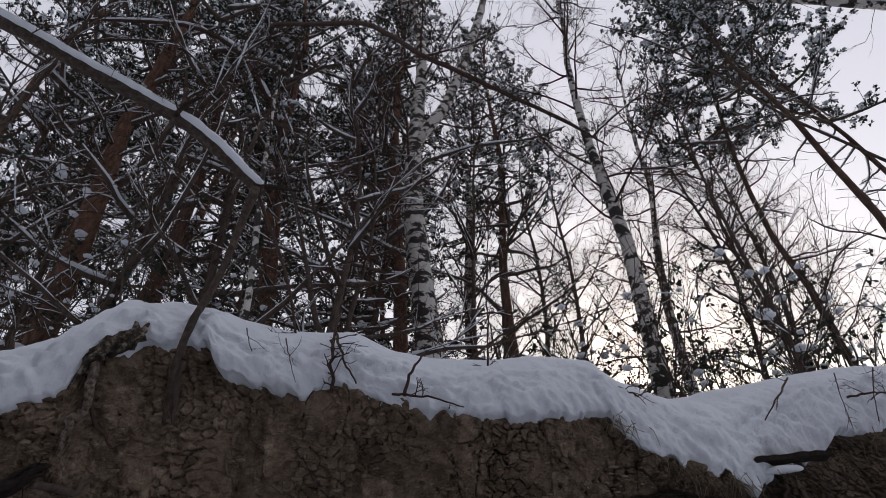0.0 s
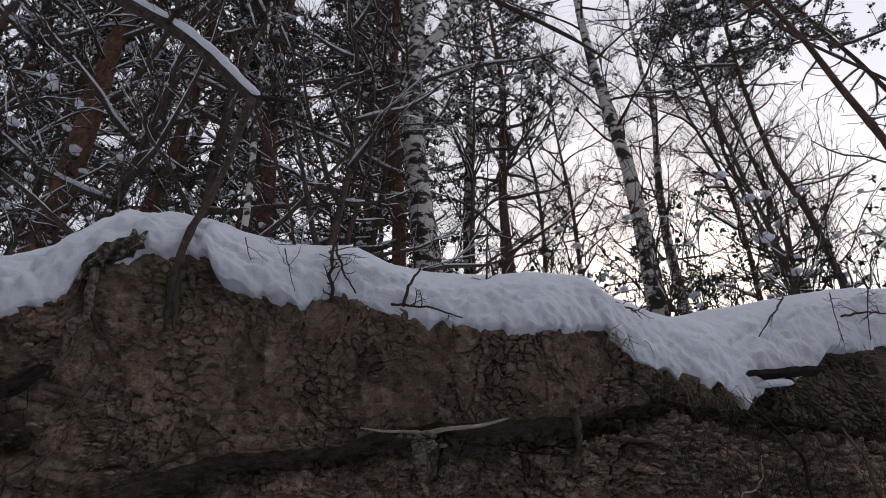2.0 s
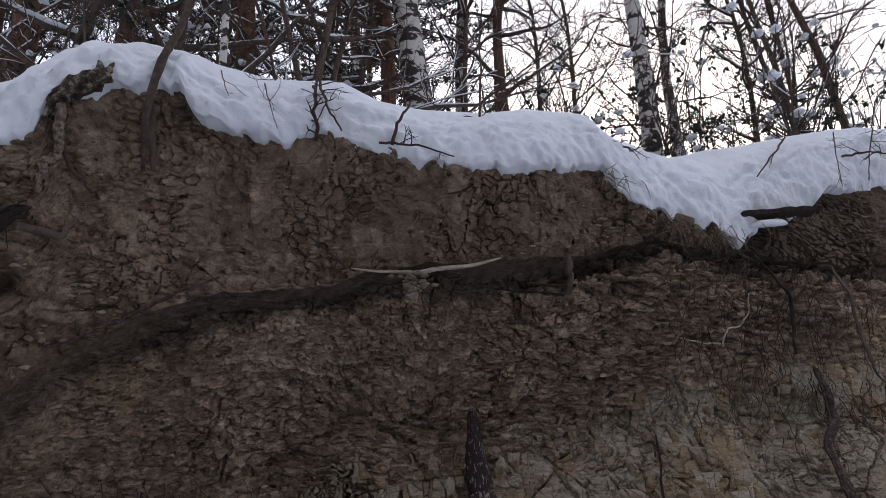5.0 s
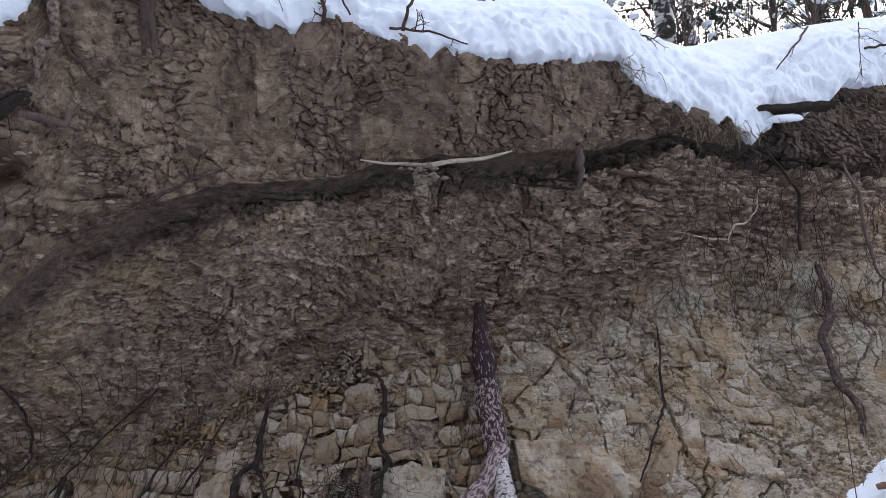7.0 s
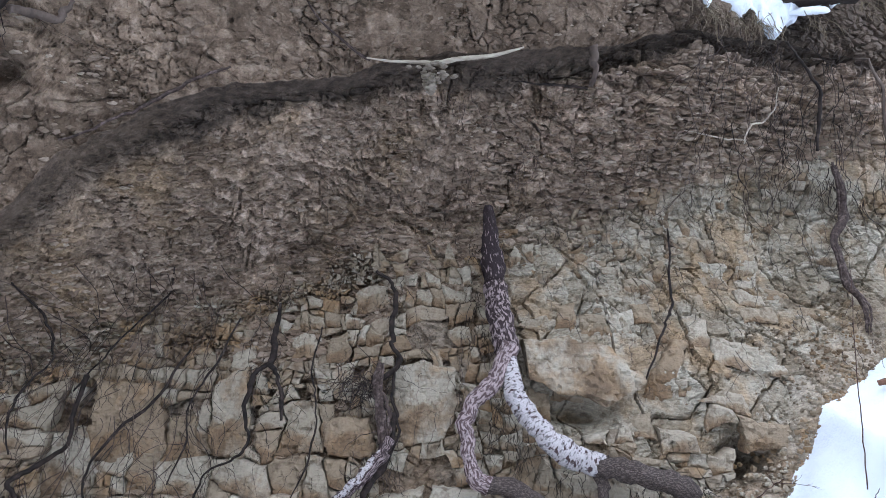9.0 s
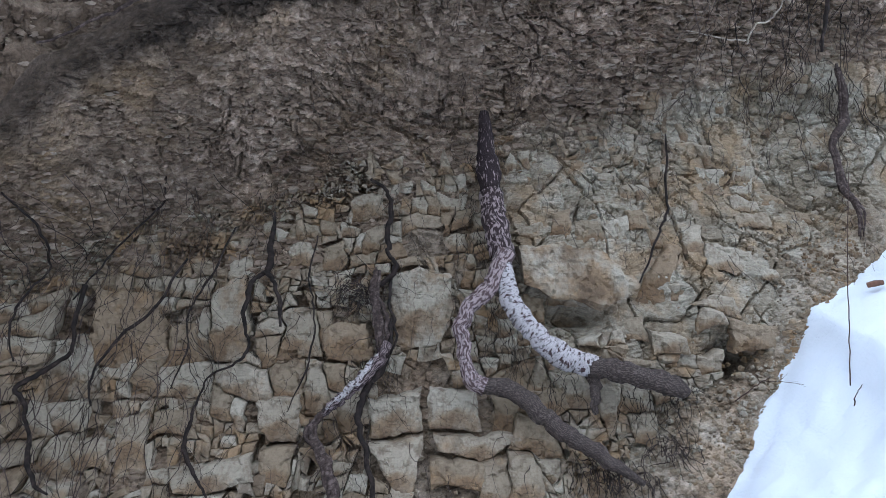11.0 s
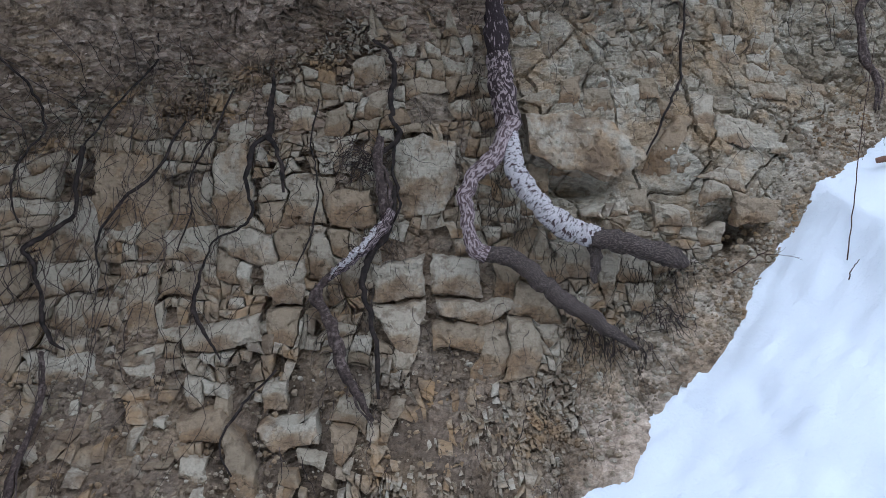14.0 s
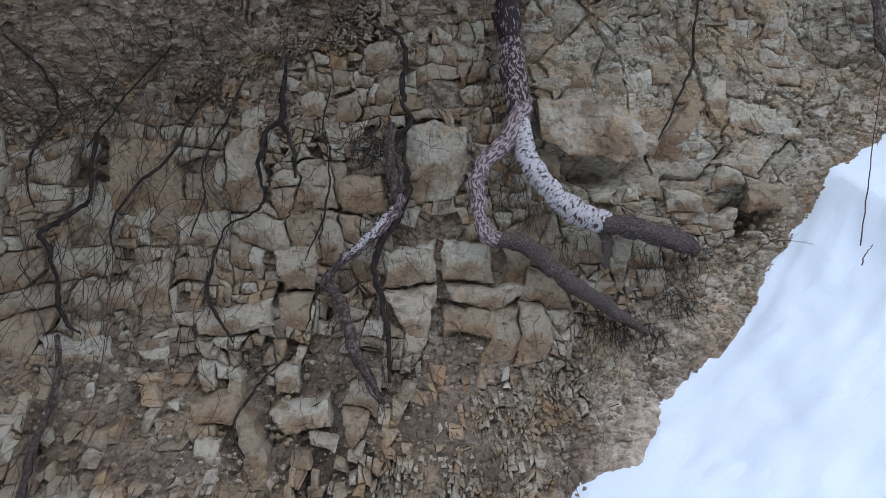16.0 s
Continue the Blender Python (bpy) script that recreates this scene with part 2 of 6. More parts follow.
CRUMB, CLAYCRUMB = make_crumb(), make_crumb("clay_crumbs", 0.72)
SOIL, STONE, SNOW = make_soil(), make_stone("marl_stone", 0.485), make_snow()
OCHRE = make_stone("ochre_stone", 0.46)
BIRCH = make_birch(scale=5.5, lo=0.49, hi=0.525, band=(1, 1, 1.4))
ROOT_BIRCH = make_root_bark("root_bark_dark", (0.30, 0.235, 0.23), (0.024, 0.015, 0.016), 40.0, 0.60, (0.35, 0.08))
ROOT_SCARRED = make_root_bark("root_bark_scarred", (0.32, 0.25, 0.245), (0.03, 0.018, 0.019), 50.0, 0.52, (0.45, 0.08))
ROOT_PINK = make_root_bark("root_bark_pink", (0.38, 0.30, 0.295), (0.085, 0.055, 0.055), 60.0, 0.49, (0.5, 0.06))
ROOT_GREY = make_root_bark("root_bark_grey", (0.155, 0.122, 0.106), (0.048, 0.035, 0.03), 90.0, 0.52, (0.9, 0.2))
BIRCH_ROOT_WHITE = make_root_bark("root_bark_white", (0.50, 0.455, 0.45), (0.06, 0.036, 0.036), 90.0, 0.42, (1.0, 0.025))
DARKBARK = make_plain("dark_brown_bark", [(0.3, (0.014, 0.010, 0.008)), (0.6, (0.036, 0.026, 0.021)), (0.8, (0.07, 0.052, 0.042))], 25, 0.95, 1.0, (1, 1, 0.3))
DUSKPINE = make_plain("dark_pine_bark", [(0.3, (0.04, 0.026, 0.021)), (0.55, (0.10, 0.062, 0.048)), (0.78, (0.17, 0.115, 0.09))], 18, 0.95, 1.0, (1, 1, 0.35))
PINE = make_plain("pine_bark", [(0.3, (0.06, 0.034, 0.025)), (0.55, (0.17, 0.092, 0.062)), (0.78, (0.30, 0.175, 0.12))], 18, 0.95, 1.0, (1, 1, 0.35))
BOUGH = make_plain("bough_bark", [(0.3, (0.022, 0.016, 0.013)), (0.55, (0.065, 0.047, 0.038)), (0.78, (0.13, 0.10, 0.082))], 34, 0.95, 1.0, (0.5, 1, 0.5))
GREYBARK = make_plain("grey_brown_bark", [(0.3, (0.045, 0.034, 0.029)), (0.6, (0.11, 0.083, 0.068)), (0.8, (0.17, 0.14, 0.12))], 22, 0.95, 0.9, (1, 1, 0.3))
TWIG = make_plain("dark_twig_bark", [(0.3, (0.03, 0.019, 0.016)), (0.7, (0.10, 0.06, 0.047))], 40)
ROOT = make_plain("root_bark_brown", [(0.32, (0.02, 0.014, 0.012)), (0.55, (0.06, 0.042, 0.036)), (0.78, (0.15, 0.115, 0.10))], 55, 0.95, 1.0, None, (30, 0.54, 0.64, (0.13, 0.098, 0.088)))
PALEROOT = make_plain("root_bark_pale", [(0.36, (0.05, 0.038, 0.03)), (0.52, (0.16, 0.125, 0.10)), (0.7, (0.30, 0.25, 0.21))], 45, 0.95, 1.0)
ROOTLET = make_plain("rootlet_bark", [(0.35, (0.014, 0.010, 0.009)), (0.62, (0.075, 0.053, 0.045)), (0.75, (0.16, 0.125, 0.10))], 4)
ROOT_DARK = make_plain("root_bark_black", [(0.35, (0.009, 0.007, 0.006)), (0.6, (0.03, 0.021, 0.018)), (0.72, (0.085, 0.062, 0.053))], 24, 0.95, 1.0)
DRYWOOD = make_plain("bleached_wood", [(0.3, (0.24, 0.195, 0.15)), (0.7, (0.50, 0.44, 0.36))], 35, 0.9, 0.6, (0.3, 1, 1))
NEEDLES = make_plain("pine_needles", [(0.3, (0.014, 0.02, 0.015)), (0.55, (0.03, 0.04, 0.029)), (0.8, (0.05, 0.062, 0.045))], 5, 0.7, 0.1)
GRASS = make_plain("dry_grass", [(0.3, (0.09, 0.068, 0.042)), (0.7, (0.22, 0.175, 0.115))], 20)
MOSSY = make_plain("mossy_wood", [(0.38, (0.014, 0.011, 0.009)), (0.52, (0.06, 0.048, 0.036)), (0.64, (0.26, 0.225, 0.18))], 26, 0.95, 1.0)
CLOD = make_plain("dry_clay", [(0.3, (0.16, 0.13, 0.10)), (0.7, (0.30, 0.26, 0.21))], 30)
BLOCKER = make_plain("sky_blocker_mottle", [(0.35, (0.03, 0.03, 0.026)), (0.55, (0.09, 0.085, 0.08)), (0.75, (0.4, 0.41, 0.43))], 1.4, 0.95, 0.3)

# ---- the bank's shape ----
# face begin
def curve(xs, ys):
    xs, ys = np.array(xs, float), np.array(ys, float)
    return lambda x: np.interp(x, xs, ys)


# The left end, out of view, is drawn forward to throw shade.
LIP = curve([-7, -4, -3.0, -1.9, -0.6, 0.6, 1.6, 2.6, 4, 6], [0.2, 2.0, 2.8, 3.0, 3.4, 3.6, 4.1, 4.5, 4.9, 5.2])
CREST = curve([-4, -2.6, -2.16, -1.92, -1.83, -1.64, -1.36, -1.24, -1.05, -0.81, -0.57, -0.3, 0.43, 0.79, 1.04, 1.15, 1.37, 1.58, 2.01, 2.57, 2.91, 3.6, 5],
              [3.1, 3.25, 3.36, 3.46, 3.73, 3.82, 3.89, 3.80, 3.71, 3.68, 3.77, 3.67, 3.65, 3.73, 3.86, 3.74, 3.6, 3.6, 3.59, 3.86, 4.14, 4.31, 4.4])
EDGE = curve([-6, -3.2, -2.4, -2.07, -1.94, -1.89, -1.78, -1.57, -1.35, -1.17, -0.92, -0.70, -0.45, 0.06, 0.38, 0.73, 1.14, 1.5, 2.2, 6],
             [1.6, 1.7, 1.9, 2.23, 2.40, 2.50, 2.60, 2.73, 2.84, 2.90, 2.97, 3.04, 3.11, 3.16, 3.21, 3.29, 3.39, 3.46, 3.5, 3.5])
SLOPE = curve([-2.5, -1.2, -0.4, 0.8, 1.5, 3], [0.35, 0.5, 0.75, 0.7, 0.3, 0.2])
FOOT = curve([-0.6, -0.14, 0.23, 0.67, 1.46, 2.0, 2.47, 3.17, 3.6, 4.3], [2.2, 2.9, 3.4, 3.75, 4.1, 4.5, 4.62, 4.18, 4.15, 4.2])
# Left of -2.5 an unseen buttress is added, shading the left face.
SIDE = curve([-6, -4, -3.0, -2.55, -2.1, 0, 1.5, 2.2, 3.2], [-2.6, -2.2, -1.3, -0.25, 0.03, 0, -0.2, -0.1, 0.1])
STONY = curve([-3.4, -2, -1.3, -0.6, 0.1, 0.8, 1.3, 1.8, 2.3, 3.2], [1.7, 1.75, 1.85, 2.05, 2.25, 2.35, 2.6, 2.75, 2.85, 2.85])
DRIFT = curve([-1, 0.2, 0.49, 0.63, 0.82, 1.08, 1.31, 1.48, 1.65, 1.83, 1.95, 2.34, 3.2, 6], [-1.2, -0.12, 0.08, 0.17, 0.26, 0.41, 0.57, 0.72, 0.85, 1.04, 1.26, 1.42, 1.9, 2.4])


def smooth(a, b, v):
    v = np.clip((v - a) / (b - a), 0, 1)
    return v * v * (3 - 2 * v)


def rim_line(x):
    """Height of the overhanging clay's lower rim, with its notches."""
    return EDGE(x) + 0.045 * fbm(x, 0 * x, 0.35, 171, 2) + 0.016 * fbm(x, 0 * x, 0.07, 175, 2)


def face_y(x, z):
    """How far back the bank's face stands at x and height z."""
    up = LIP(x) + SLOPE(x) * np.clip(CREST(x) - z, 0, None)
    low = FOOT(z) + SIDE(x) + smooth(1.2, 2.4, x) * smooth(2.2, 3.4, z) * 0.35
    edge = rim_line(x)
    under = np.clip(edge - z, 0, None)
    rim = LIP(x) + SLOPE(x) * np.clip(CREST(x) - edge, 0, None)
    deep = 1 - 0.8 * smooth(0.5, 1.3, x)
    low = np.minimum(low, rim + 0.13 * deep + 0.95 * under)
    low = np.maximum(low, rim + 0.12 * deep - 9 * smooth(0.1, 0.6, under))
    return low + (up - low) * smooth(edge - 0.006, edge + 0.008, z)


# face end

# ---- mesh helpers ----
class Soup:
    """Gathers vertices and faces, then makes one mesh of them."""

    def __init__(self):
        self.v, self.f, self.count = [], [], 0

    def add(self, verts, faces):
        k = self.count
        self.v.extend(verts)
        self.f.extend([tuple(i + k for i in f) for f in faces])
        self.count += len(verts)

    def mesh(self, name, mat, flat=False):
        me = bpy.data.meshes.new(name)
        me.from_pydata([tuple(p) for p in self.v], [], self.f)
        me.materials.append(mat)
        if not flat:
            me.polygons.foreach_set("use_smooth", [True] * len(me.polygons))
        me.update()
        return me


def thing(name, label, category, group="", kind="", place=(0, 0, 0)):
    e = new(name)
    e.location = place
    return tagged(e, label, category, group, kind)


def part(name, soup, mat, parent, label="", kind="", flat=False):
    ob = new(name, soup.mesh(name, mat, flat))
    ob.parent = parent
    ob.matrix_parent_inverse = Matrix.Translation(-parent.location)
    return tagged(ob, label, kind=kind)


def tube(soup, pts, radii, sides=6, wobble=0.0, rng=None, cap=True, squash=1.0):
    pts = np.asarray(pts, float)
    n = len(pts)
    tang = np.gradient(pts, axis=0)
    tang /= np.linalg.norm(tang, axis=1)[:, None] + 1e-9
    ref = np.array([0.0, 1.0, 0.0]) if abs(tang[:, 1]).mean() < 0.8 else np.array([1.0, 0.0, 0.0])
    a = np.cross(tang, ref)
    a /= np.linalg.norm(a, axis=1)[:, None] + 1e-9
    b = np.cross(tang, a)
    ang = np.arange(sides) * 2 * np.pi / sides
    r = np.asarray(radii, float)[:, None] * np.ones((1, sides))
    if wobble:
        r = r * (1 + wobble * rng.uniform(-1, 1, (n, sides)))
    ring = pts[:, None, :] + r[..., None] * (np.cos(ang)[None, :, None] * a[:, None, :] + squash * np.sin(ang)[None, :, None] * b[:, None, :])
    faces = []
    for i in range(n - 1):
        for j in range(sides):
            k = (j + 1) % sides
            faces.append((i * sides + j, i * sides + k, (i + 1) * sides + k, (i + 1) * sides + j))
    if cap:
        faces += [tuple(range(sides))[::-1], tuple((n - 1) * sides + j for j in range(sides))]
    soup.add(ring.reshape(-1, 3).tolist(), faces)


def spline(pts, per=5):
    """A smooth line through the given points (any number of columns)."""
    p = np.asarray(pts, float)
    p = np.vstack([2 * p[0] - p[1], p, 2 * p[-1] - p[-2]])
    out = []
    for i in range(1, len(p) - 2):
        for t in np.linspace(0, 1, per, endpoint=False):
            q0, q1, q2, q3 = p[i - 1], p[i], p[i + 1], p[i + 2]
            out.append(0.5 * (2 * q1 + (q2 - q0) * t + (2 * q0 - 5 * q1 + 4 * q2 - q3) * t * t + (3 * q1 - q0 - 3 * q2 + q3) * t ** 3))
    out.append(p[-2])
    return np.array(out)


def hashed(i, j, seed):
    h = (i.astype(np.int64) * 374761393 + j.astype(np.int64) * 668265263 + seed * 974634777) & 0xFFFFFFFF
    h = ((h ^ (h >> 13)) * 1274126177) & 0xFFFFFFFF
    h = h ^ (h >> 16)
    return (h & 0xFFFF) / 65535.0, ((h >> 16) & 0xFFFF) / 65535.0


def cells(x, z, size, seed):
    """Cell noise: nearest and second nearest distance in cells, and the cell's own number."""
    u, v = x / size, z / size
    iu, iv = np.floor(u), np.floor(v)
    f1, f2, own = np.full(u.shape, 9.0), np.full(u.shape, 9.0), np.zeros(u.shape)
    for di in (-1, 0, 1):
        for dj in (-1, 0, 1):
            a, b = hashed(iu + di, iv + dj, seed)
            d = np.hypot(iu + di + 0.1 + 0.8 * a - u, iv + dj + 0.1 + 0.8 * b - v)
            near = d < f1
            f2 = np.where(near, f1, np.minimum(f2, d))
            own = np.where(near, (a * 7.3 + b * 3.1) % 1.0, own)
            f1 = np.where(near, d, f1)
    return f1, f2, own


def facets(x, z, size, seed, tilt=0.8, lean=0.0):
    """Broken ground: every cell is a tilted plane of its own, proud at its lower edge by lean. Returns the height in cells, the way to the nearest joint and the cell's own number."""
    u, v = x / size, z / size
    iu, iv = np.floor(u), np.floor(v)
    f1, f2, high, own = np.full(u.shape, 9.0), np.full(u.shape, 9.0), np.zeros(u.shape), np.zeros(u.shape)
    for di in (-1, 0, 1):
        for dj in (-1, 0, 1):
            a, b = hashed(iu + di, iv + dj, seed)
            c, e = hashed(iu + di, iv + dj, seed + 57)
            du, dv = u - (iu + di + 0.05 + 0.9 * a), v - (iv + dj + 0.05 + 0.9 * b)
            d = 0.7 * np.maximum(abs(du) * (0.6 + 0.8 * e), abs(dv) * (1.4 - 0.8 * e)) + 0.3 * np.hypot(du, dv)
            near = d < f1
            f2 = np.where(near, f1, np.minimum(f2, d))
            high = np.where(near, (a * 5.7 + b * 9.1) % 1.0 - 0.5 + tilt * ((c - 0.5) * du + (e - 0.5) * dv) - lean * dv, high)
            own = np.where(near, (c * 3.3 + e * 7.7) % 1.0, own)
            f1 = np.where(near, d, f1)
    return high, f2 - f1, own


def value_noise(x, z, size, seed):
    u, v = x / size, z / size
    iu, iv = np.floor(u), np.floor(v)
    fu, fv = u - iu, v - iv
    fu, fv = fu * fu * (3 - 2 * fu), fv * fv * (3 - 2 * fv)
    c = [[hashed(iu + a, iv + b, seed)[0] for b in (0, 1)] for a in (0, 1)]
    return (c[0][0] * (1 - fu) + c[1][0] * fu) * (1 - fv) + (c[0][1] * (1 - fu) + c[1][1] * fu) * fv - 0.5


def fbm(x, z, size, seed, octaves=4, gain=0.5):
    s, amp = 0, 1.0
    for k in range(octaves):
        s = s + amp * value_noise(x, z, size / 2 ** k, seed + k)
        amp *= gain
    return s


def sheet(name, px, py, pz, mat, attrs=None, smooth_shade=True):
    """A grid of points as one mesh."""
    ny, nx = px.shape
    me = bpy.data.meshes.new(name)
    idx = np.arange(nx * ny).reshape(ny, nx)
    quads = np.stack([idx[:-1, :-1], idx[:-1, 1:], idx[1:, 1:], idx[1:, :-1]], -1).reshape(-1, 4)
    me.vertices.add(nx * ny)
    me.vertices.foreach_set("co", np.stack([px, py, pz], -1).astype(np.float32).ravel())
    me.loops.add(quads.size)
    me.loops.foreach_set("vertex_index", quads.ravel().astype(np.int32))
    me.polygons.add(len(quads))
    me.polygons.foreach_set("loop_start", (np.arange(len(quads)) * 4).astype(np.int32))
    me.polygons.foreach_set("use_smooth", np.full(len(quads), smooth_shade))
    me.update(calc_edges=True)
    me.validate()
    for key, values in (attrs or {}).items():
        me.attributes.new(key, "FLOAT", "POINT").data.foreach_set("value", values.astype(np.float32).ravel())
    me.materials.append(mat)
    return new(name, me)


def spread(lo, hi, step, far, grow=1.25):
    """Even steps between lo and hi, then ever wider ones out to far on both sides."""
    mid = np.arange(lo, hi, step)
    right, left, s = [hi], [lo - step], step
    while right[-1] < far:
        s *= grow
        right.append(right[-1] + s)
        left.append(left[-1] - s)
    return np.array(left[::-1] + list(mid) + right)


# ---- the bank: one sheet from the foot to the edge ----
def swell(x, z):
    """The broad swellings of the face."""
    return 0.16 * fbm(x, z, 0.9, 21, 3) + 0.04 * fbm(x, z, 0.25, 31, 3)


def ground_form(x, z):
    """Depth of clods, flakes, blocks and cracks on the face, outwards, and the tone of each piece."""
    e, st = rim_line(x), STONY(x)
    upper = smooth(e - 0.004, e + 0.008, z)
    stony = 1 - smooth(st - 0.22, st + 0.22, z + 0.3 * fbm(x, z, 0.5, 17, 3))
    # the roof of the undercut counts as height, so that its crumbs do not draw out
    z = z + 0.2 * smooth(e - 0.006, e + 0.008, z) - 0.55 * np.clip(e - z, 0, 0.4) * (1 - smooth(-0.8, 0.0, x))
    mx, mz = x + 0.03 * fbm(x, z, 0.3, 3) + 0.008 * fbm(x, z, 0.05, 13, 2), z + 0.03 * fbm(x, z, 0.3, 9) + 0.008 * fbm(x, z, 0.05, 19, 2)
    wx = x + 0.09 * fbm(x, z, 0.3, 3) + 0.012 * fbm(x, z, 0.05, 13, 2)
    wz = z + 0.06 * fbm(x, z, 0.3, 9) + 0.012 * fbm(x, z, 0.05, 19, 2)
    big = swell(x, z)
    torn = smooth(-0.1, 0.2, fbm(x, z, 0.35, 23, 3))
    some = smooth(-0.05, 0.2, fbm(x, z, 0.2, 27, 2))

    def trench(j, w):
        return 1 - smooth(0.3 * w, w, j)

    # clay: a smooth lumpy wall with thin drying cracks, crumbling in places
    f, j, t1 = facets(wx, wz, 0.30, 5, 0.5)
    g, k, t2 = facets(wx + 0.3 * wz, wz, 0.12, 6, 1.0, 0.2)
    h, i, t3 = facets(wx, wz, 0.05, 16, 1.2, 0.4)
    d1, d2, _ = cells(wx, wz * 0.85, 0.21, 45)
    e1, e2, _ = cells(wx * 1.15 + 0.5, wz * 0.9, 0.095, 46)
    open_ = smooth(-0.05, 0.2, fbm(x + 3.0, z, 0.35, 47, 3))
    clay = 0.022 * f + (0.012 + 0.024 * some) * g + (0.010 + 0.022 * torn) * h + 0.02 * fbm(wx, wz, 0.12, 48, 3)
    pit1, _, pit_own = cells(wx + 0.7, wz, 0.075, 49)
    clay = clay - 0.026 * open_ * trench(d2 - d1, 0.04) - 0.024 * some * open_ * trench(e2 - e1, 0.08) - 0.020 * torn * trench(i, 0.12) - 0.03 * (pit_own > 0.8) * (1 - smooth(0.08, 0.2, pit1))
    tone_c = 0.35 * t1 + 0.4 * t2 + 0.25 * t3
    # loam: thin flakes, proud at their lower edge, with long level cracks
    f, j, t1 = facets(wx * 0.62, wz * 1.3, 0.078, 7, 1.1, 1.3)
    g, k, t2 = facets(wx * 0.75, wz * 1.2, 0.036, 8, 1.4, 1.0)
    h, i, t3 = facets(wx * 0.5, wz, 0.20, 18, 0.8, 0.4)
    loam = 0.03 * h + (0.024 + 0.022 * some) * f + 0.022 * g - (0.008 + 0.026 * torn) * trench(j, 0.11) - 0.05 * torn * trench(i, 0.05)
    tone_l = 0.3 * t3 + 0.4 * t1 + 0.3 * t2
    # marl: a jointed wall; where the blocks are bedded in it, the earth between them lies deeper
    f, j, t1 = facets(mx * 0.9 + 0.1 * mz, mz * 0.8, 0.34, 28, 0.6)
    g, k, t2 = facets(mx + 0.12 * mz, mz * 0.9, 0.15, 29, 1.0, 0.3)
    h, i, t3 = facets(mx * 0.9, mz * 1.05, 0.07, 30, 1.3, 0.4)
    q, n, t4 = facets(mx * 1.1 - 0.3 * mz, mz, 0.034, 33, 1.6, 0.4)
    solid = smooth(0.15, 0.5, x) * smooth(0.95, 1.3, z)
    marl = 0.03 * f + (0.010 + 0.014 * some) * g + (0.006 + 0.014 * torn) * h + 0.008 * torn * q - 0.035 * trench(j, 0.03) - 0.026 * trench(k, 0.05) * some - 0.014 * torn * trench(i, 0.11)
    marl = solid * marl + (1 - solid) * (-0.045 + 0.02 * h + 0.014 * q)
    tone_m = 0.25 * t1 + 0.4 * t2 + 0.25 * t3 + 0.1 * t4
    marl = marl - 0.20 * np.exp(-((x - 0.66) / 0.15) ** 2 - ((z - 1.27) / 0.05) ** 2)
    loose = smooth(0.5, 0.9, x) * (1 - smooth(0.15, 0.4, z - DRIFT(x) + 0.2 * fbm(x, z, 0.3, 37, 2)))
    marl = marl * (1 - loose) + loose * (0.03 + 0.010 * h + 0.008 * q)
    marl = marl - 0.28 * np.exp(-((x - 1.51) / 0.12) ** 2 - ((z - 1.08) / 0.085) ** 2)
    clay = clay - 0.30 * np.exp(-((x + 2.10) / 0.11) ** 2 - ((z - 3.02) / 0.08) ** 2)
    fine = 0.005 * fbm(x, z, 0.04, 41, 2)
    tone = upper * tone_c + (1 - upper) * ((1 - stony) * tone_l + stony * tone_m)
    return big + fine + upper * clay + (1 - upper) * ((1 - stony) * loam + stony * marl), tone


def relief(x, z):
    return ground_form(x, z)[0]


xs = spread(-2.7, 3.2, 0.0076, 45)
vs = np.concatenate([np.linspace(0, 1, 450, endpoint=False), np.linspace(1, 2, 40, endpoint=False), np.linspace(2, 3, 166), [3.0]])
gx, gv = np.meshgrid(xs, vs)
low_e, high_e, top_e = rim_line(gx) - 0.03, rim_line(gx) + 0.03, np.maximum(CREST(gx), rim_line(gx) + 0.06) + 0.03
gz = np.where(gv < 1, -0.45 + (low_e + 0.45) * gv, np.where(gv < 2, low_e + (high_e - low_e) * (gv - 1), high_e + (top_e - high_e) * (gv - 2)))
base_y = face_y(gx, gz)
dz = 0.02
slope_z = np.clip((face_y(gx, gz + dz) - face_y(gx, gz - dz)) / (2 * dz), -2.0, 2.0)
slope_x = np.clip((face_y(gx + dz, gz) - face_y(gx - dz, gz)) / (2 * dz), -2.0, 2.0)
beside = 1 - smooth(-0.07, -0.035, gz - rim_line(gx)) * (1 - smooth(0.035, 0.07, gz - rim_line(gx)))
slope_z, slope_x = slope_z * beside, slope_x * beside
length = np.sqrt(1 + slope_z ** 2 + slope_x ** 2)
out, tone = ground_form(gx, gz)
steep = smooth(-0.03, -0.008, gz - rim_line(gx)) * (1 - smooth(0.01, 0.03, gz - rim_line(gx)))
out = out * (1 - 0.45 * steep)
px, py, pz = gx + 0.3 * out * slope_x / length, base_y - out / length, gz + (1 - 0.5 * steep) * 0.8 * out * slope_z / length
py[-1, :] += 0.9
wob = 0.06 * fbm(gx, gz, 0.3, 61, 3)
torn_z = gz + 0.07 * fbm(gx, gz, 0.10, 63, 3)
ed, st = rim_line(gx), STONY(gx)
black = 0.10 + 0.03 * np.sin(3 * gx)
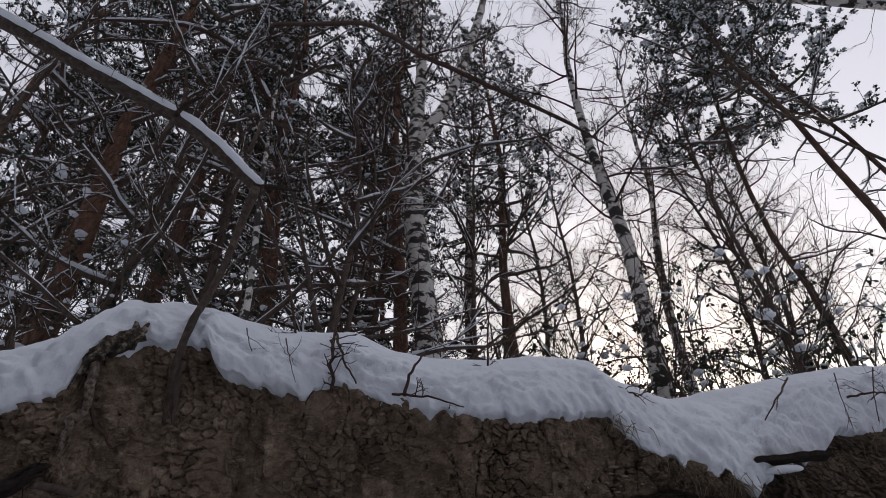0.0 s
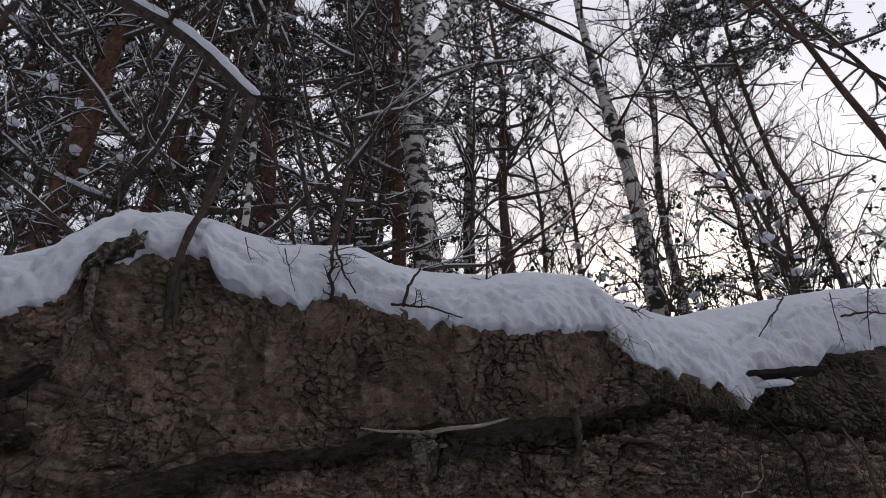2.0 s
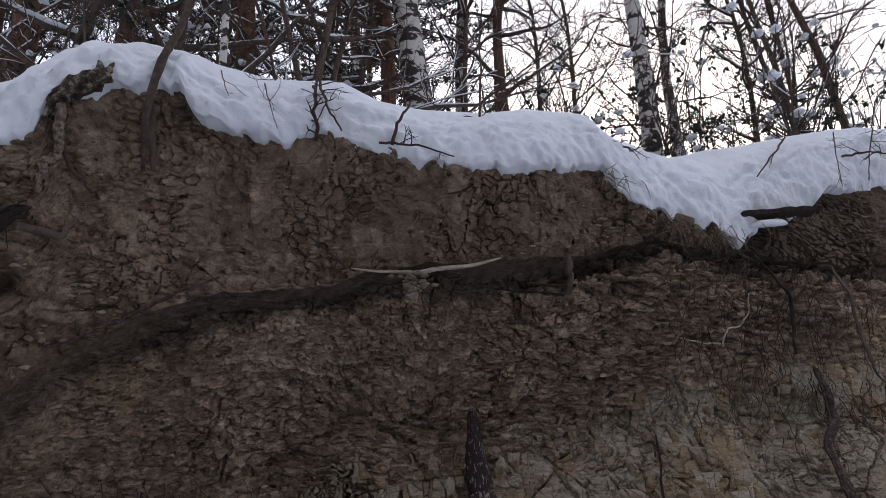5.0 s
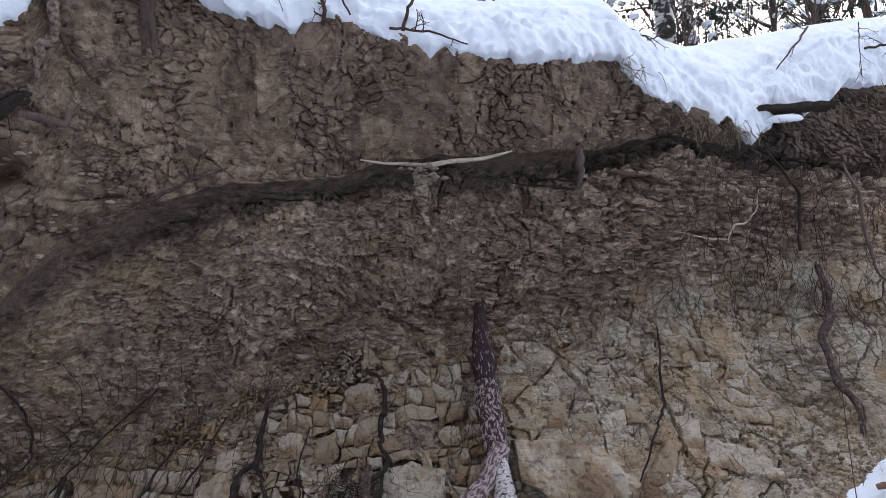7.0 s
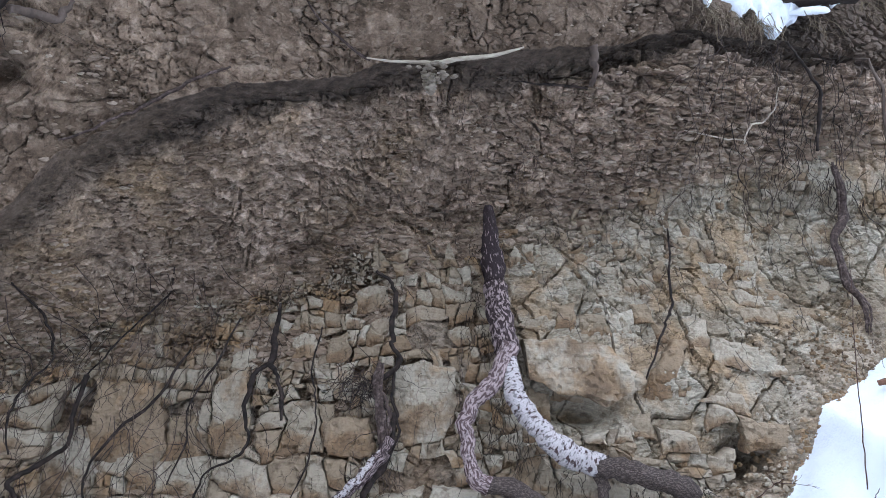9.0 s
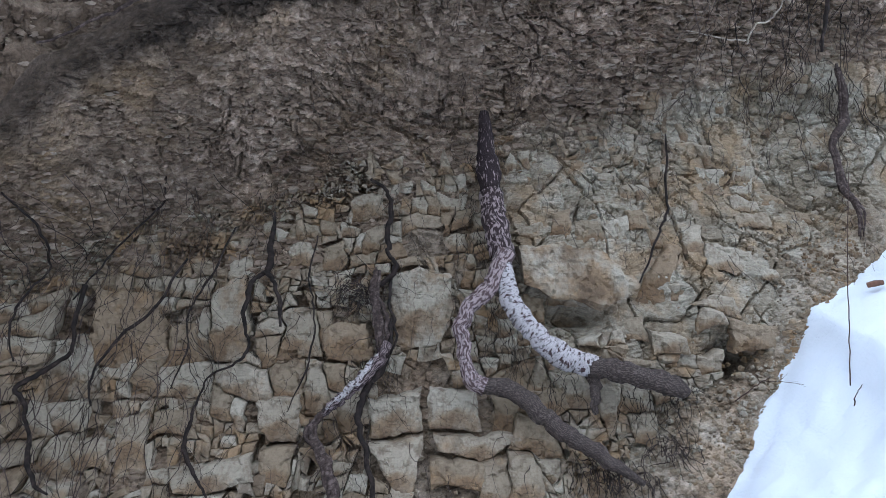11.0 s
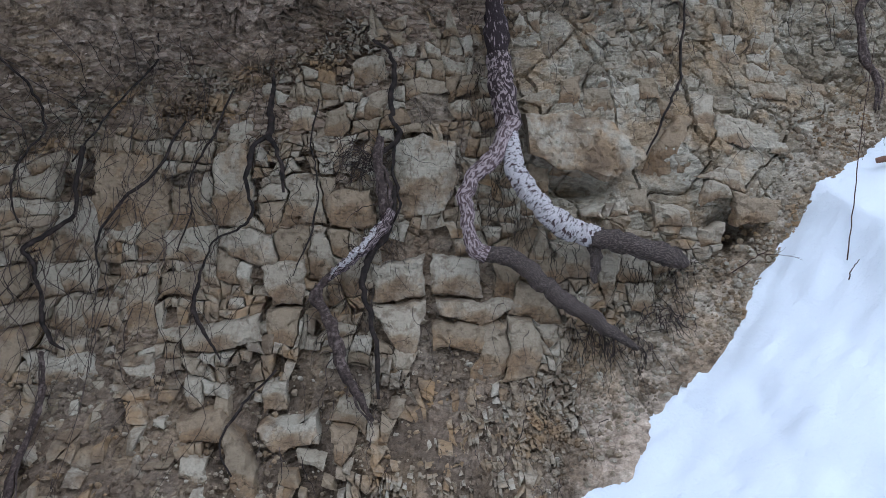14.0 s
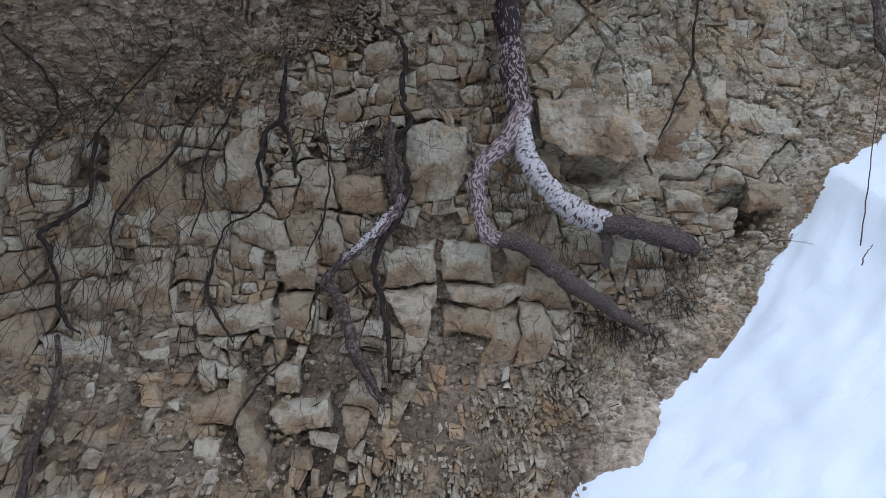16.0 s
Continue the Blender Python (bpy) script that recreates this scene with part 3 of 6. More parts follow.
attrs = {
    "tone": tone,
    # Painted shade upper left and near the rim; dark earth lower down.
    "earth_shade": np.clip(0.6 * (1 - smooth(-2.3, -0.9, gx + 3 * wob)) * smooth(1.0, 1.7, gz + 2 * wob) + 0.12 * smooth(ed - 0.9, ed - 0.2, gz + 2 * wob) + 0.75 * (1 - smooth(0.2, 0.6, gz + wob)) * (1 - smooth(0.3, 0.8, gx)) + 0.7 * (1 - smooth(st - 0.5, st - 0.2, gz + wob)) * (1 - smooth(0.15, 0.5, gx)), 0, 0.9),
    "rust": (1 - smooth(-0.5, 0.4, gx)) * smooth(-0.1, 0.3, fbm(gx, gz, 0.5, 65, 4) + 0.1),
    "loam": 1 - smooth(ed + 0.006, ed + 0.010, gz),
    "marl": (0.3 + 0.7 * smooth(0.15, 0.5, gx)) * (1 - smooth(st - 0.25, st + 0.25, gz + 3.5 * wob)) * (0.25 + 0.75 * smooth(0.1, 0.75, gz + 3 * wob)) * (1 - 0.35 * smooth(0.5, 0.9, gx) * (1 - smooth(0.2, 0.4, gz - DRIFT(gx) + 2 * wob))),
    # Black topsoil, with the shade under the rim painted into the same band.
    "humus_shade": np.clip(smooth(ed - black - 0.03, ed - black + 0.03, torn_z + wob) * (1 - smooth(ed + 0.006, ed + 0.010, gz)) * (0.7 + 0.22 * smooth(-1.9, -1.2, gx))
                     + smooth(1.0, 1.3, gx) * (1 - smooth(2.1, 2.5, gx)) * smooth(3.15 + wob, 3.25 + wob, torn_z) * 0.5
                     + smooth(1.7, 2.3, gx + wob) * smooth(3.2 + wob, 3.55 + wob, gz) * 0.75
                     # The hollow's shade, put into the colour as a dark spot.
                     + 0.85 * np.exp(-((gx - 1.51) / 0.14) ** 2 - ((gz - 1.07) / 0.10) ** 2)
                     # Far left end, darkened between two heights.
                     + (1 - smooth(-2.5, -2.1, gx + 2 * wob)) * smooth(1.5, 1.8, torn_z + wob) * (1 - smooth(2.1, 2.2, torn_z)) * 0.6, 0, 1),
}
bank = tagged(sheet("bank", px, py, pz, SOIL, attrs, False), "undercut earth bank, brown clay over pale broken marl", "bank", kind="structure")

# ---- snow on the edge, running back into the forest floor ----
TOP = curve([-6, -2.52, -2.36, -2.17, -2.09, -2.02, -1.95, -1.84, -1.59, -1.29, -1.01, -0.59, -0.35, -0.13, 0.34, 1.02, 1.29, 1.64, 2.22, 3.07, 3.77, 4.57, 7],
            [3.5, 3.88, 3.97, 4.1, 4.23, 4.34, 4.40, 4.34, 4.41, 4.37, 4.35, 4.42, 4.31, 4.29, 4.32, 4.49, 4.4, 4.47, 4.83, 5.15, 5.39, 5.55, 5.7])


def soft_curve(c, x, w=0.06):
    return sum(c(x + k * w) for k in (-1, -0.5, 0, 0.5, 1)) / 5


sx = spread(-3.1, 4.2, 0.011, 250)
prof_u = np.array([0, 0.08, 0.16, 0.24, 0.33, 0.42, 0.52, 0.62, 0.72, 0.82, 0.91, 1.0])
prof_y = np.array([0.16, 0.05, -0.04, -0.065, -0.07, -0.05, -0.01, 0.06, 0.14, 0.24, 0.31, 0.36])
prof_h = np.array([0.02, 0.0, 0.0, 0.06, 0.17, 0.30, 0.44, 0.58, 0.72, 0.86, 0.95, 1.0])
uu = np.linspace(0, 1, 64)
back = np.array([0.08, 0.18, 0.3, 0.5, 0.8, 1.3, 2, 3, 4.5, 6.5, 9, 13, 18, 25, 40, 70, 120, 250])
sxx, suu = np.meshgrid(sx, np.concatenate([uu, 1 + back]))
t0, c0 = soft_curve(TOP, sxx, 0.03), CREST(sxx)
ragged = 0.05 * fbm(sxx, sxx * 0, 0.09, 71, 3) + 0.022 * fbm(sxx, sxx * 0, 0.04, 73, 2) + 0.05 * fbm(sxx, sxx * 0, 0.3, 75, 2)
ragged = ragged - 0.10 * np.exp(-((sxx - 1.98) / 0.07) ** 2) - 0.08 * np.exp(-((sxx - 1.5) / 0.035) ** 2) - 0.05 * np.exp(-((sxx - 1.72) / 0.04) ** 2)
c0 = c0 + ragged
wide = 1 + smooth(1.2, 2.2, sxx) * 1.2
front = np.interp(np.clip(suu, 0, 1), prof_u, prof_y) * np.where(suu > 0.5, wide, 1.0)
high = np.interp(np.clip(suu, 0, 1), prof_u, prof_h)
bk = np.clip(suu - 1, 0, None)
sy = LIP(sxx) + front + bk
sz = c0 + (t0 - c0) * high
floor_z = 4.25 + 0.25 * fbm(sxx, sy, 3.0, 81, 3)
fall = smooth(0.1, 2.2, bk)
sz = sz + (floor_z - sz) * fall
lump = 0.07 * fbm(sxx, sy * 0.6 + sz, 0.3, 91, 2) + 0.055 * fbm(sxx * 0.8, sz + sy, 0.06, 95, 4) * (1 - 0.7 * smooth(0.4, 0.7, suu))
d1, d2, down = cells(sxx, sz * 1.1 + sy * 0.3, 0.085, 12)
clods = np.clip(0.5 - d1, 0, 1) * 0.04 * smooth(0.05, 0.12, suu) * (1 - smooth(0.2, 0.42, suu)) * (down > 0.5)
amount = smooth(0.02, 0.12, suu) * (1 - 0.75 * smooth(0.6, 0.95, suu)) * (1 - smooth(0.0, 1.0, bk) * 0.7)
sy = sy - lump * amount - clods
sz = sz + 0.35 * lump * amount + 0.3 * clods
snow_top = tagged(sheet("ground", sxx, sy, sz, SNOW), "thick white snow lying on the bank edge and forest floor", "snow", kind="structure")

# ---- the lower ground: snow on the flat and a drift that leans on the bank ----
lx = spread(-0.6, 3.2, 0.02, 250, 1.3)
ly = np.concatenate([-np.geomspace(250, 1.2, 26), np.arange(-1.0, 2.4, 0.06), np.arange(2.4, 4.8, 0.02)])
lxx, lyy = np.meshgrid(lx, ly)
drift = DRIFT(lxx + 0.05 * fbm(lxx, lyy, 0.25, 55, 3) + 0.03 * fbm(lxx, lyy, 0.10, 56, 3)) - 0.22 * (3.6 - lyy)
flat = -0.17 + 0.1 * fbm(lxx, lyy, 1.5, 51, 3)
k = 0.08
lzz = np.maximum(drift, flat) + k * np.log1p(np.exp(-np.abs(drift - flat) / k)) - 0.02
lzz = lzz + 0.03 * fbm(lxx, lyy, 0.5, 57, 3) + 0.010 * fbm(lxx, lyy, 0.14, 58, 4) * smooth(2.6, 3.2, lyy)
lower = tagged(sheet("snow_ground", lxx, lyy, lzz, SNOW), "smooth white snow drift sloping up against the bank", "snow", kind="structure")

# ---- an unseen slope, added behind the camera to block low sky light ----
bx, bu = np.meshgrid(np.linspace(-90, 90, 91), np.linspace(0, 1, 30))
by = -10 - 20 * bu - 0.004 * bx ** 2 + 2.0 * fbm(bx, bu * 30, 6.0, 201, 3)
bz = -0.4 + 31 * bu ** 0.85 + 5.0 * fbm(bx, bu * 30, 5.0, 205, 4) * bu
tagged(sheet("backdrop", bx, by, bz, BLOCKER), "unseen dark slope added behind the camera to block low sky light", "slope", kind="structure")

# ---- roots that hang out of the face ----
def on_face(x, z, off=0.0):
    return np.array([x, float(face_y(np.array(x), np.array(z)) - swell(np.array(x), np.array(z))) - 0.012 - off, z])


def stony_lift(x, z):
    """How far the blocks stand out of the face here, so that roots lie over them."""
    return 0.03 * float(1 - smooth(STONY(x) - 0.1, STONY(x) + 0.1, z)) + 0.02


def root_line(rows, off, per=6, wander=0.0, rng=None):
    """Rows of x, z and radius on the face, as a smooth line of points and radii."""
    s = spline(rows, per)
    if wander:
        n = len(s)
        run = np.arange(n) * 0.03
        ends = np.sin(np.linspace(0, np.pi, n)) ** 0.5
        bend = 0.018 if s[:, 2].max() < 0.02 else 0.010
        s[:, 0] += bend * ends * fbm(run, run * 0, 0.16, int(abs(s[0, 0]) * 1000), 3)
        s[:, 0] += 0.022 * ends * fbm(run, run * 0, 0.07, int(abs(s[0, 1]) * 1000) + 3, 2)
        s[:, 1] += 0.5 * bend * ends * fbm(run, run * 0, 0.16, int(abs(s[0, 1]) * 1000) + 7, 3)
        s[:, :2] += wander * rng.normal(size=(n, 2)) * np.sin(np.linspace(0, np.pi, n))[:, None]
    pts = np.array([on_face(x, z, off + stony_lift(x, z) + 0.6 * r) for x, z, r in s])
    return pts, np.clip(s[:, 2], 0.0015, None)


def root_soup(rows, off=0.02, sides=8, wobble=0.12, seed=0, wander=0.003):
    rng = np.random.RandomState(seed)
    soup = Soup()
    pts, r = root_line(rows, off, 7, wander, rng)
    run = np.arange(len(r)) * 0.03
    r = r * (1 + 0.25 * fbm(run, run * 0, 0.15, 900 + seed, 3))
    tube(soup, pts, r, sides, wobble, rng)
    return soup


def bark_root(name, rows, off, sides, wobble, seed, mat, parent, label=""):
    """A root part whose bark texture runs along it."""
    ob = part(name, root_soup(rows, off, sides, wobble, seed), mat, parent, label)
    me = ob.data
    co = np.array([v.co for v in me.vertices]).reshape(-1, sides, 3)
    step = np.linalg.norm(np.diff(co.mean(1), axis=0), axis=1)
    run = np.concatenate([[0], np.cumsum(step)]) + seed
    along = np.repeat(run, sides)
    turn = np.tile(np.abs(np.linspace(-1, 1, sides)) * 3.0, len(run))
    me.attributes.new("along", "FLOAT", "POINT").data.foreach_set("value", along.astype(np.float32))
    me.attributes.new("round", "FLOAT", "POINT").data.foreach_set("value", turn.astype(np.float32))
    return ob


def fibres(soup, rng, x0, z0, count, length, spread_x=0.05, thick=0.002, lean=0.0):
    """A beard of fine crooked rootlets that hang from a point of the face."""
    for _ in range(count):
        x, z = x0 + rng.normal() * spread_x, z0 + rng.normal() * spread_x * 0.5
        n = 11
        step = length * rng.uniform(0.5, 1.2) / n
        pts, turn, off = [], lean, 0.035 + 0.06 * rng.uniform()
        for k in range(n):
            pts.append(on_face(x, z, off))
            turn = 0.6 * turn + 0.4 * lean + rng.normal() * 0.42
            off = max(0.0, off + rng.normal() * 0.008)
            x += np.sin(turn) * step
            z -= np.cos(turn) * step
        tube(soup, spline(pts, 2), np.linspace(thick, thick * 0.45, 2 * n - 1), 3, cap=False)


birch_root = thing("birch_root", "forked birch root with peeling pinkish white bark, hanging down the bank", "root")
trunk_rows = [(0.25, 2.45, 0.028), (0.26, 2.21, 0.055), (0.27, 1.94, 0.062), (0.28, 1.74, 0.070), (0.31, 1.58, 0.066)]
left_rows = [(0.325, 1.60, 0.052), (0.23, 1.42, 0.045), (0.13, 1.33, 0.042), (0.075, 1.21, 0.039), (0.10, 1.08, 0.037), (0.12, 0.97, 0.039), (0.19, 0.93, 0.042)]
tail_rows = [(0.17, 0.935, 0.044), (0.32, 0.91, 0.043), (0.47, 0.80, 0.046), (0.61, 0.70, 0.045), (0.75, 0.62, 0.034), (0.90, 0.53, 0.012)]
right_rows = [(0.31, 1.56, 0.046), (0.33, 1.36, 0.052), (0.40, 1.24, 0.057), (0.51, 1.13, 0.058), (0.64, 1.05, 0.057), (0.72, 1.03, 0.054), (0.80, 1.015, 0.035)]
right_tail = [(0.66, 1.045, 0.05), (0.78, 1.015, 0.058), (0.94, 0.99, 0.055), (1.10, 0.94, 0.048), (1.19, 0.90, 0.022)]
bark_root("taproot", trunk_rows[:3], 0.05, 14, 0.16, 1, ROOT_BIRCH, birch_root, "dark root bark with pale pink scars")
bark_root("taproot", trunk_rows[2:], 0.05, 14, 0.12, 7, ROOT_SCARRED, birch_root, "peeling purple bark with many pale scars")
bark_root("limb", left_rows, 0.09, 14, 0.08, 2, ROOT_PINK, birch_root)
bark_root("limb", tail_rows, 0.07, 12, 0.14, 3, ROOT_GREY, birch_root, "brown end of the root running into rubble")
bark_root("limb", right_rows, 0.07, 14, 0.07, 4, BIRCH_ROOT_WHITE, birch_root, "white ringed birch bark")
bark_root("limb", right_tail, 0.07, 12, 0.16, 5, ROOT_GREY, birch_root, "grey-brown end of the root")
bark_root("stub", [(0.73, 1.0, 0.032), (0.73, 0.9, 0.029), (0.735, 0.8, 0.014)], 0.06, 8, 0.12, 6, ROOT_GREY, birch_root)
rng = np.random.RandomState(11)
s = Soup()
for rx, rz in ((0.2, 1.9), (0.21, 1.7), (0.3, 1.35), (0.27, 1.2), (0.36, 1.1), (0.24, 2.2), (0.6, 0.95), (0.95, 0.9), (1.12, 0.85), (0.8, 0.55), (0.68, 0.6)):
    fibres(s, rng, rx, rz, 14, 0.26, 0.06, 0.0018)
part("rootlet", s, ROOT_DARK, birch_root, "beard of fine dark rootlets", "stuff")

ROOTS = {
    "hanging": [(-0.43, 2.04, 0.0105), (-0.33, 1.96, 0.015), (-0.31, 1.81, 0.0195), (-0.32, 1.64, 0.018), (-0.27, 1.55, 0.015), (-0.30, 1.46, 0.01875), (-0.38, 1.41, 0.012)],
    "strip": [(-0.37, 1.50, 0.024), (-0.385, 1.40, 0.034), (-0.36, 1.29, 0.036), (-0.34, 1.16, 0.030), (-0.33, 1.08, 0.02)],
    "brown": [(-0.55, 0.86, 0.016), (-0.62, 0.79, 0.026), (-0.68, 0.71, 0.032), (-0.61, 0.61, 0.036), (-0.55, 0.49, 0.038), (-0.52, 0.41, 0.034), (-0.43, 0.30, 0.024), (-0.36, 0.22, 0.010)],
    "beside": [(-0.29, 1.25, 0.012), (-0.31, 1.06, 0.017), (-0.40, 0.92, 0.019), (-0.44, 0.78, 0.015), (-0.40, 0.62, 0.014), (-0.35, 0.45, 0.011), (-0.34, 0.30, 0.008)],
    "side": [(-0.28, 1.53, 0.0095), (-0.30, 1.31, 0.011), (-0.26, 1.16, 0.009), (-0.31, 1.02, 0.007)],
    "claw": [(-0.99, 1.84, 0.0112), (-0.98, 1.64, 0.0208), (-0.98, 1.51, 0.0232), (-0.93, 1.45, 0.0152), (-0.88, 1.33, 0.0152), (-0.87, 1.21, 0.0072)],
    "claw_long": [(-0.98, 1.50, 0.01425), (-1.05, 1.44, 0.0195), (-1.06, 1.30, 0.01425), (-1.04, 1.13, 0.01162), (-1.08, 1.03, 0.00825), (-1.22, 0.96, 0.00675), (-1.27, 0.85, 0.00825), (-1.30, 0.69, 0.01387), (-1.27, 0.60, 0.0135), (-1.18, 0.50, 0.00975), (-1.12, 0.43, 0.00525)],
    "crooked": [(-1.95, 1.43, 0.0192), (-1.96, 1.21, 0.0152), (-1.98, 1.07, 0.0136), (-2.11, 0.98, 0.0176), (-2.17, 0.90, 0.0176), (-2.11, 0.77, 0.0136), (-2.05, 0.61, 0.016), (-1.98, 0.50, 0.01168), (-1.89, 0.46, 0.0072)],
    "slanting": [(-1.44, 1.57, 0.007), (-1.57, 1.30, 0.01), (-1.72, 1.15, 0.01), (-1.82, 0.97, 0.008), (-1.79, 0.83, 0.006)],
    "thick": [(2.43, 2.74, 0.0234), (2.50, 2.46, 0.0325), (2.37, 2.27, 0.0286), (2.38, 2.03, 0.0299), (2.39, 1.86, 0.02275), (2.35, 1.69, 0.0117)],
    # No root: a dark strip that stands in for a crack's shade.
    "seam": [(1.33, 2.31, 0.006), (1.30, 2.05, 0.009), (1.27, 1.83, 0.009), (1.20, 1.73, 0.008), (1.12, 1.59, 0.007), (1.03, 1.41, 0.007)],
    "bow": [(2.59, 3.42, 0.007), (2.67, 3.11, 0.010), (2.75, 2.87, 0.011), (2.79, 2.69, 0.009), (2.98, 2.59, 0.007)],
    "loop": [(2.03, 3.43, 0.01), (2.22, 3.25, 0.012), (2.29, 3.08, 0.014), (2.27, 2.80, 0.011)],
    "from_stump": [(-1.82, 3.66, 0.026), (-1.815, 3.52, 0.024), (-1.84, 3.40, 0.021), (-1.88, 3.29, 0.017), (-1.875, 3.20, 0.007), (-1.86, 3.12, 0.004)],
    "grey": [(-1.95, 3.04, 0.018), (-1.87, 3.06, 0.019), (-1.80, 3.10, 0.016), (-1.76, 3.17, 0.009)],
    "from_sapling": [(-1.44, 3.77, 0.022), (-1.46, 3.60, 0.019), (-1.45, 3.47, 0.01)],
    "dark": [(-2.3, 2.84, 0.062), (-2.14, 2.92, 0.058), (-2.04, 2.99, 0.05), (-1.95, 3.06, 0.036), (-1.89, 3.13, 0.012)],
    "red": [(-1.825, 3.46, 0.010), (-1.77, 3.38, 0.010), (-1.70, 3.30, 0.006), (-1.61, 3.36, 0.004)],
    "rim": [(-1.88, 2.56, 0.005), (-1.72, 2.68, 0.008), (-1.50, 2.80, 0.010), (-1.30, 2.91, 0.009), (-1.12, 2.99, 0.005)],
    "peg": [(0.81, 3.30, 0.028), (0.82, 3.19, 0.022), (0.81, 3.08, 0.014)],
    "cross": [(0.38, 3.12, 0.005), (0.61, 3.13, 0.0086), (0.81, 3.10, 0.0087)],
    "white": [(1.98, 3.15, 0.003), (1.98, 3.03, 0.0045), (1.91, 2.96, 0.005), (1.81, 2.92, 0.006), (1.80, 2.83, 0.004)],
    "white_side": [(1.83, 2.87, 0.00462), (1.63, 2.86, 0.00444), (1.40, 2.88, 0.003)],
    "left_a": [(-2.2, 1.9, 0.006), (-2.14, 1.7, 0.008), (-2.16, 1.5, 0.007), (-2.24, 1.25, 0.008), (-2.2, 1.05, 0.005)],
    "left_b": [(-1.62, 2.05, 0.005), (-1.7, 1.85, 0.007), (-1.85, 1.6, 0.006), (-2.0, 1.35, 0.005)],
    "mid_a": [(-1.2, 1.75, 0.006), (-1.28, 1.5, 0.008), (-1.38, 1.3, 0.006), (-1.36, 1.1, 0.006), (-1.42, 0.9, 0.004)],
    "mid_b": [(-0.72, 1.7, 0.005), (-0.75, 1.45, 0.006), (-0.68, 1.25, 0.005), (-0.72, 1.0, 0.006), (-0.8, 0.8, 0.003)],
    "low_a": [(-2.0, 0.45, 0.012), (-1.93, 0.3, 0.016), (-1.9, 0.12, 0.02), (-1.86, -0.05, 0.022), (-1.85, -0.2, 0.02)],
    "low_b": [(-0.85, 0.38, 0.006), (-0.98, 0.25, 0.008), (-1.05, 0.12, 0.006), (-0.98, 0.02, 0.005)],
}
LOOKS = {
    "hanging": (ROOT_DARK, "thin black crooked root hanging over pale stone"),
    "strip": (ROOT, "frayed strip of brown bark hanging from the tangle"),
    "brown": (ROOT, "thick brown root with frayed bark, bent over the blocks"),
    "beside": (ROOT_DARK, "dark root running beside the pale peeled one"),
    "claw": (ROOT_DARK, "black claw-shaped root between ochre stones"),
    "claw_long": (ROOT_DARK, "long thin black root crossing the stones"),
    "thick": (ROOT, "thick bare brown root hanging down the bank"),
    "dark": (ROOT_DARK, "dark thick root end sticking out under the snow"),
    "grey": (GREYBARK, "short grey root end lying on the clay"),
    "from_stump": (PALEROOT, "grey root running down from the stump"),
    "from_sapling": (GREYBARK, "reddish root of the leaning sapling"),
    "red": (TWIG, "thin reddish root on the clay"),
    "rim": (ROOT, "thin dry root along the rim of the undercut"),
    "peg": (GREYBARK, "short grey peg-like root under the clay"),
    "white": (DRYWOOD, "curled bleached rootlet hanging free"),
    "white_side": (DRYWOOD, "thin bleached rootlet hanging from the loam"),
    "bow": (GREYBARK, "bowed grey root hanging free of the bank"),
    "low_a": (ROOT, "thick brown root running into the ground"),
}
for seed, (key, rows) in enumerate(ROOTS.items()):
    mat, label = LOOKS.get(key, (ROOT_DARK, "thin dark root or crack strip on the broken marl"))
    off = {"bow": 0.12, "loop": 0.12, "dark": 0.08, "white": 0.08, "peg": 0.10, "from_stump": 0.05, "grey": 0.03, "red": 0.02}.get(key, 0.02)
    if mat is ROOT_DARK and key not in ("dark", "beside"):
        rows = [(x, z, 0.8 * r) for x, z, r in rows]
    if key in ("strip", "brown", "low_a", "thick", "dark"):
        rows = [(x, z, 0.72 * r) for x, z, r in rows]
    soup, rng_ = root_soup(rows, off, 8, 0.2, 100 + seed, 0.0025), np.random.RandomState(700 + seed)
    strands, hair = [], Soup()
    if key in ("strip", "brown", "low_a", "thick", "dark"):
        for strand in range(4):
            side = (strand - 1.5) * 0.5
            more = [(x + side * r + rng_.normal() * 0.007, z + rng_.normal() * 0.012, r * rng_.uniform(0.25, 0.5)) for x, z, r in rows]
            pts_, r_s = root_line(more, off + 0.018, 6, 0.002, rng_)
            strands.append(Soup())
            tube(strands[-1], pts_, r_s, 6, 0.2, rng_)
    if len(rows) > 4 and key not in ("bow", "loop", "white", "from_stump"):
        for x_, z_, r_ in rows[1:]:
            for _ in range(3):
                fibres(hair, rng_, x_ + rng_.normal() * 0.02, z_ + rng_.uniform(-0.06, 0.06), 1, rng_.uniform(0.08, 0.3), 0.01, max(0.0014, 0.13 * r_), rng_.normal() * 0.5)
    ob = new("root", soup.mesh("root", mat))
    tagged(ob, label, "root", "roots in the bank")
    for strand in strands:
        part("strand", strand, mat, ob)
    if hair.count:
        part("rootlet", hair, mat, ob, "", "stuff")

def clay_y(x, z):
    """How far back the clay above the undercut stands."""
    return float(LIP(x) + SLOPE(x) * max(CREST(x) - z, 0) - swell(np.array(x), np.array(z)))


s, rng = Soup(), np.random.RandomState(77)
line = spline([(x, clay_y(x, z) - 0.06, z) for x, z in ((-0.46, 3.145), (-0.33, 3.125), (-0.2, 3.12), (-0.08, 3.115), (0.05, 3.135), (0.22, 3.175), (0.40, 3.225))], 6)
tube(s, line, np.interp(np.linspace(0, 1, len(line)), [0, 0.3, 0.5, 0.85, 1], [0.004, 0.010, 0.014, 0.012, 0.005]), 8, 0.18, rng)
thin = Soup()
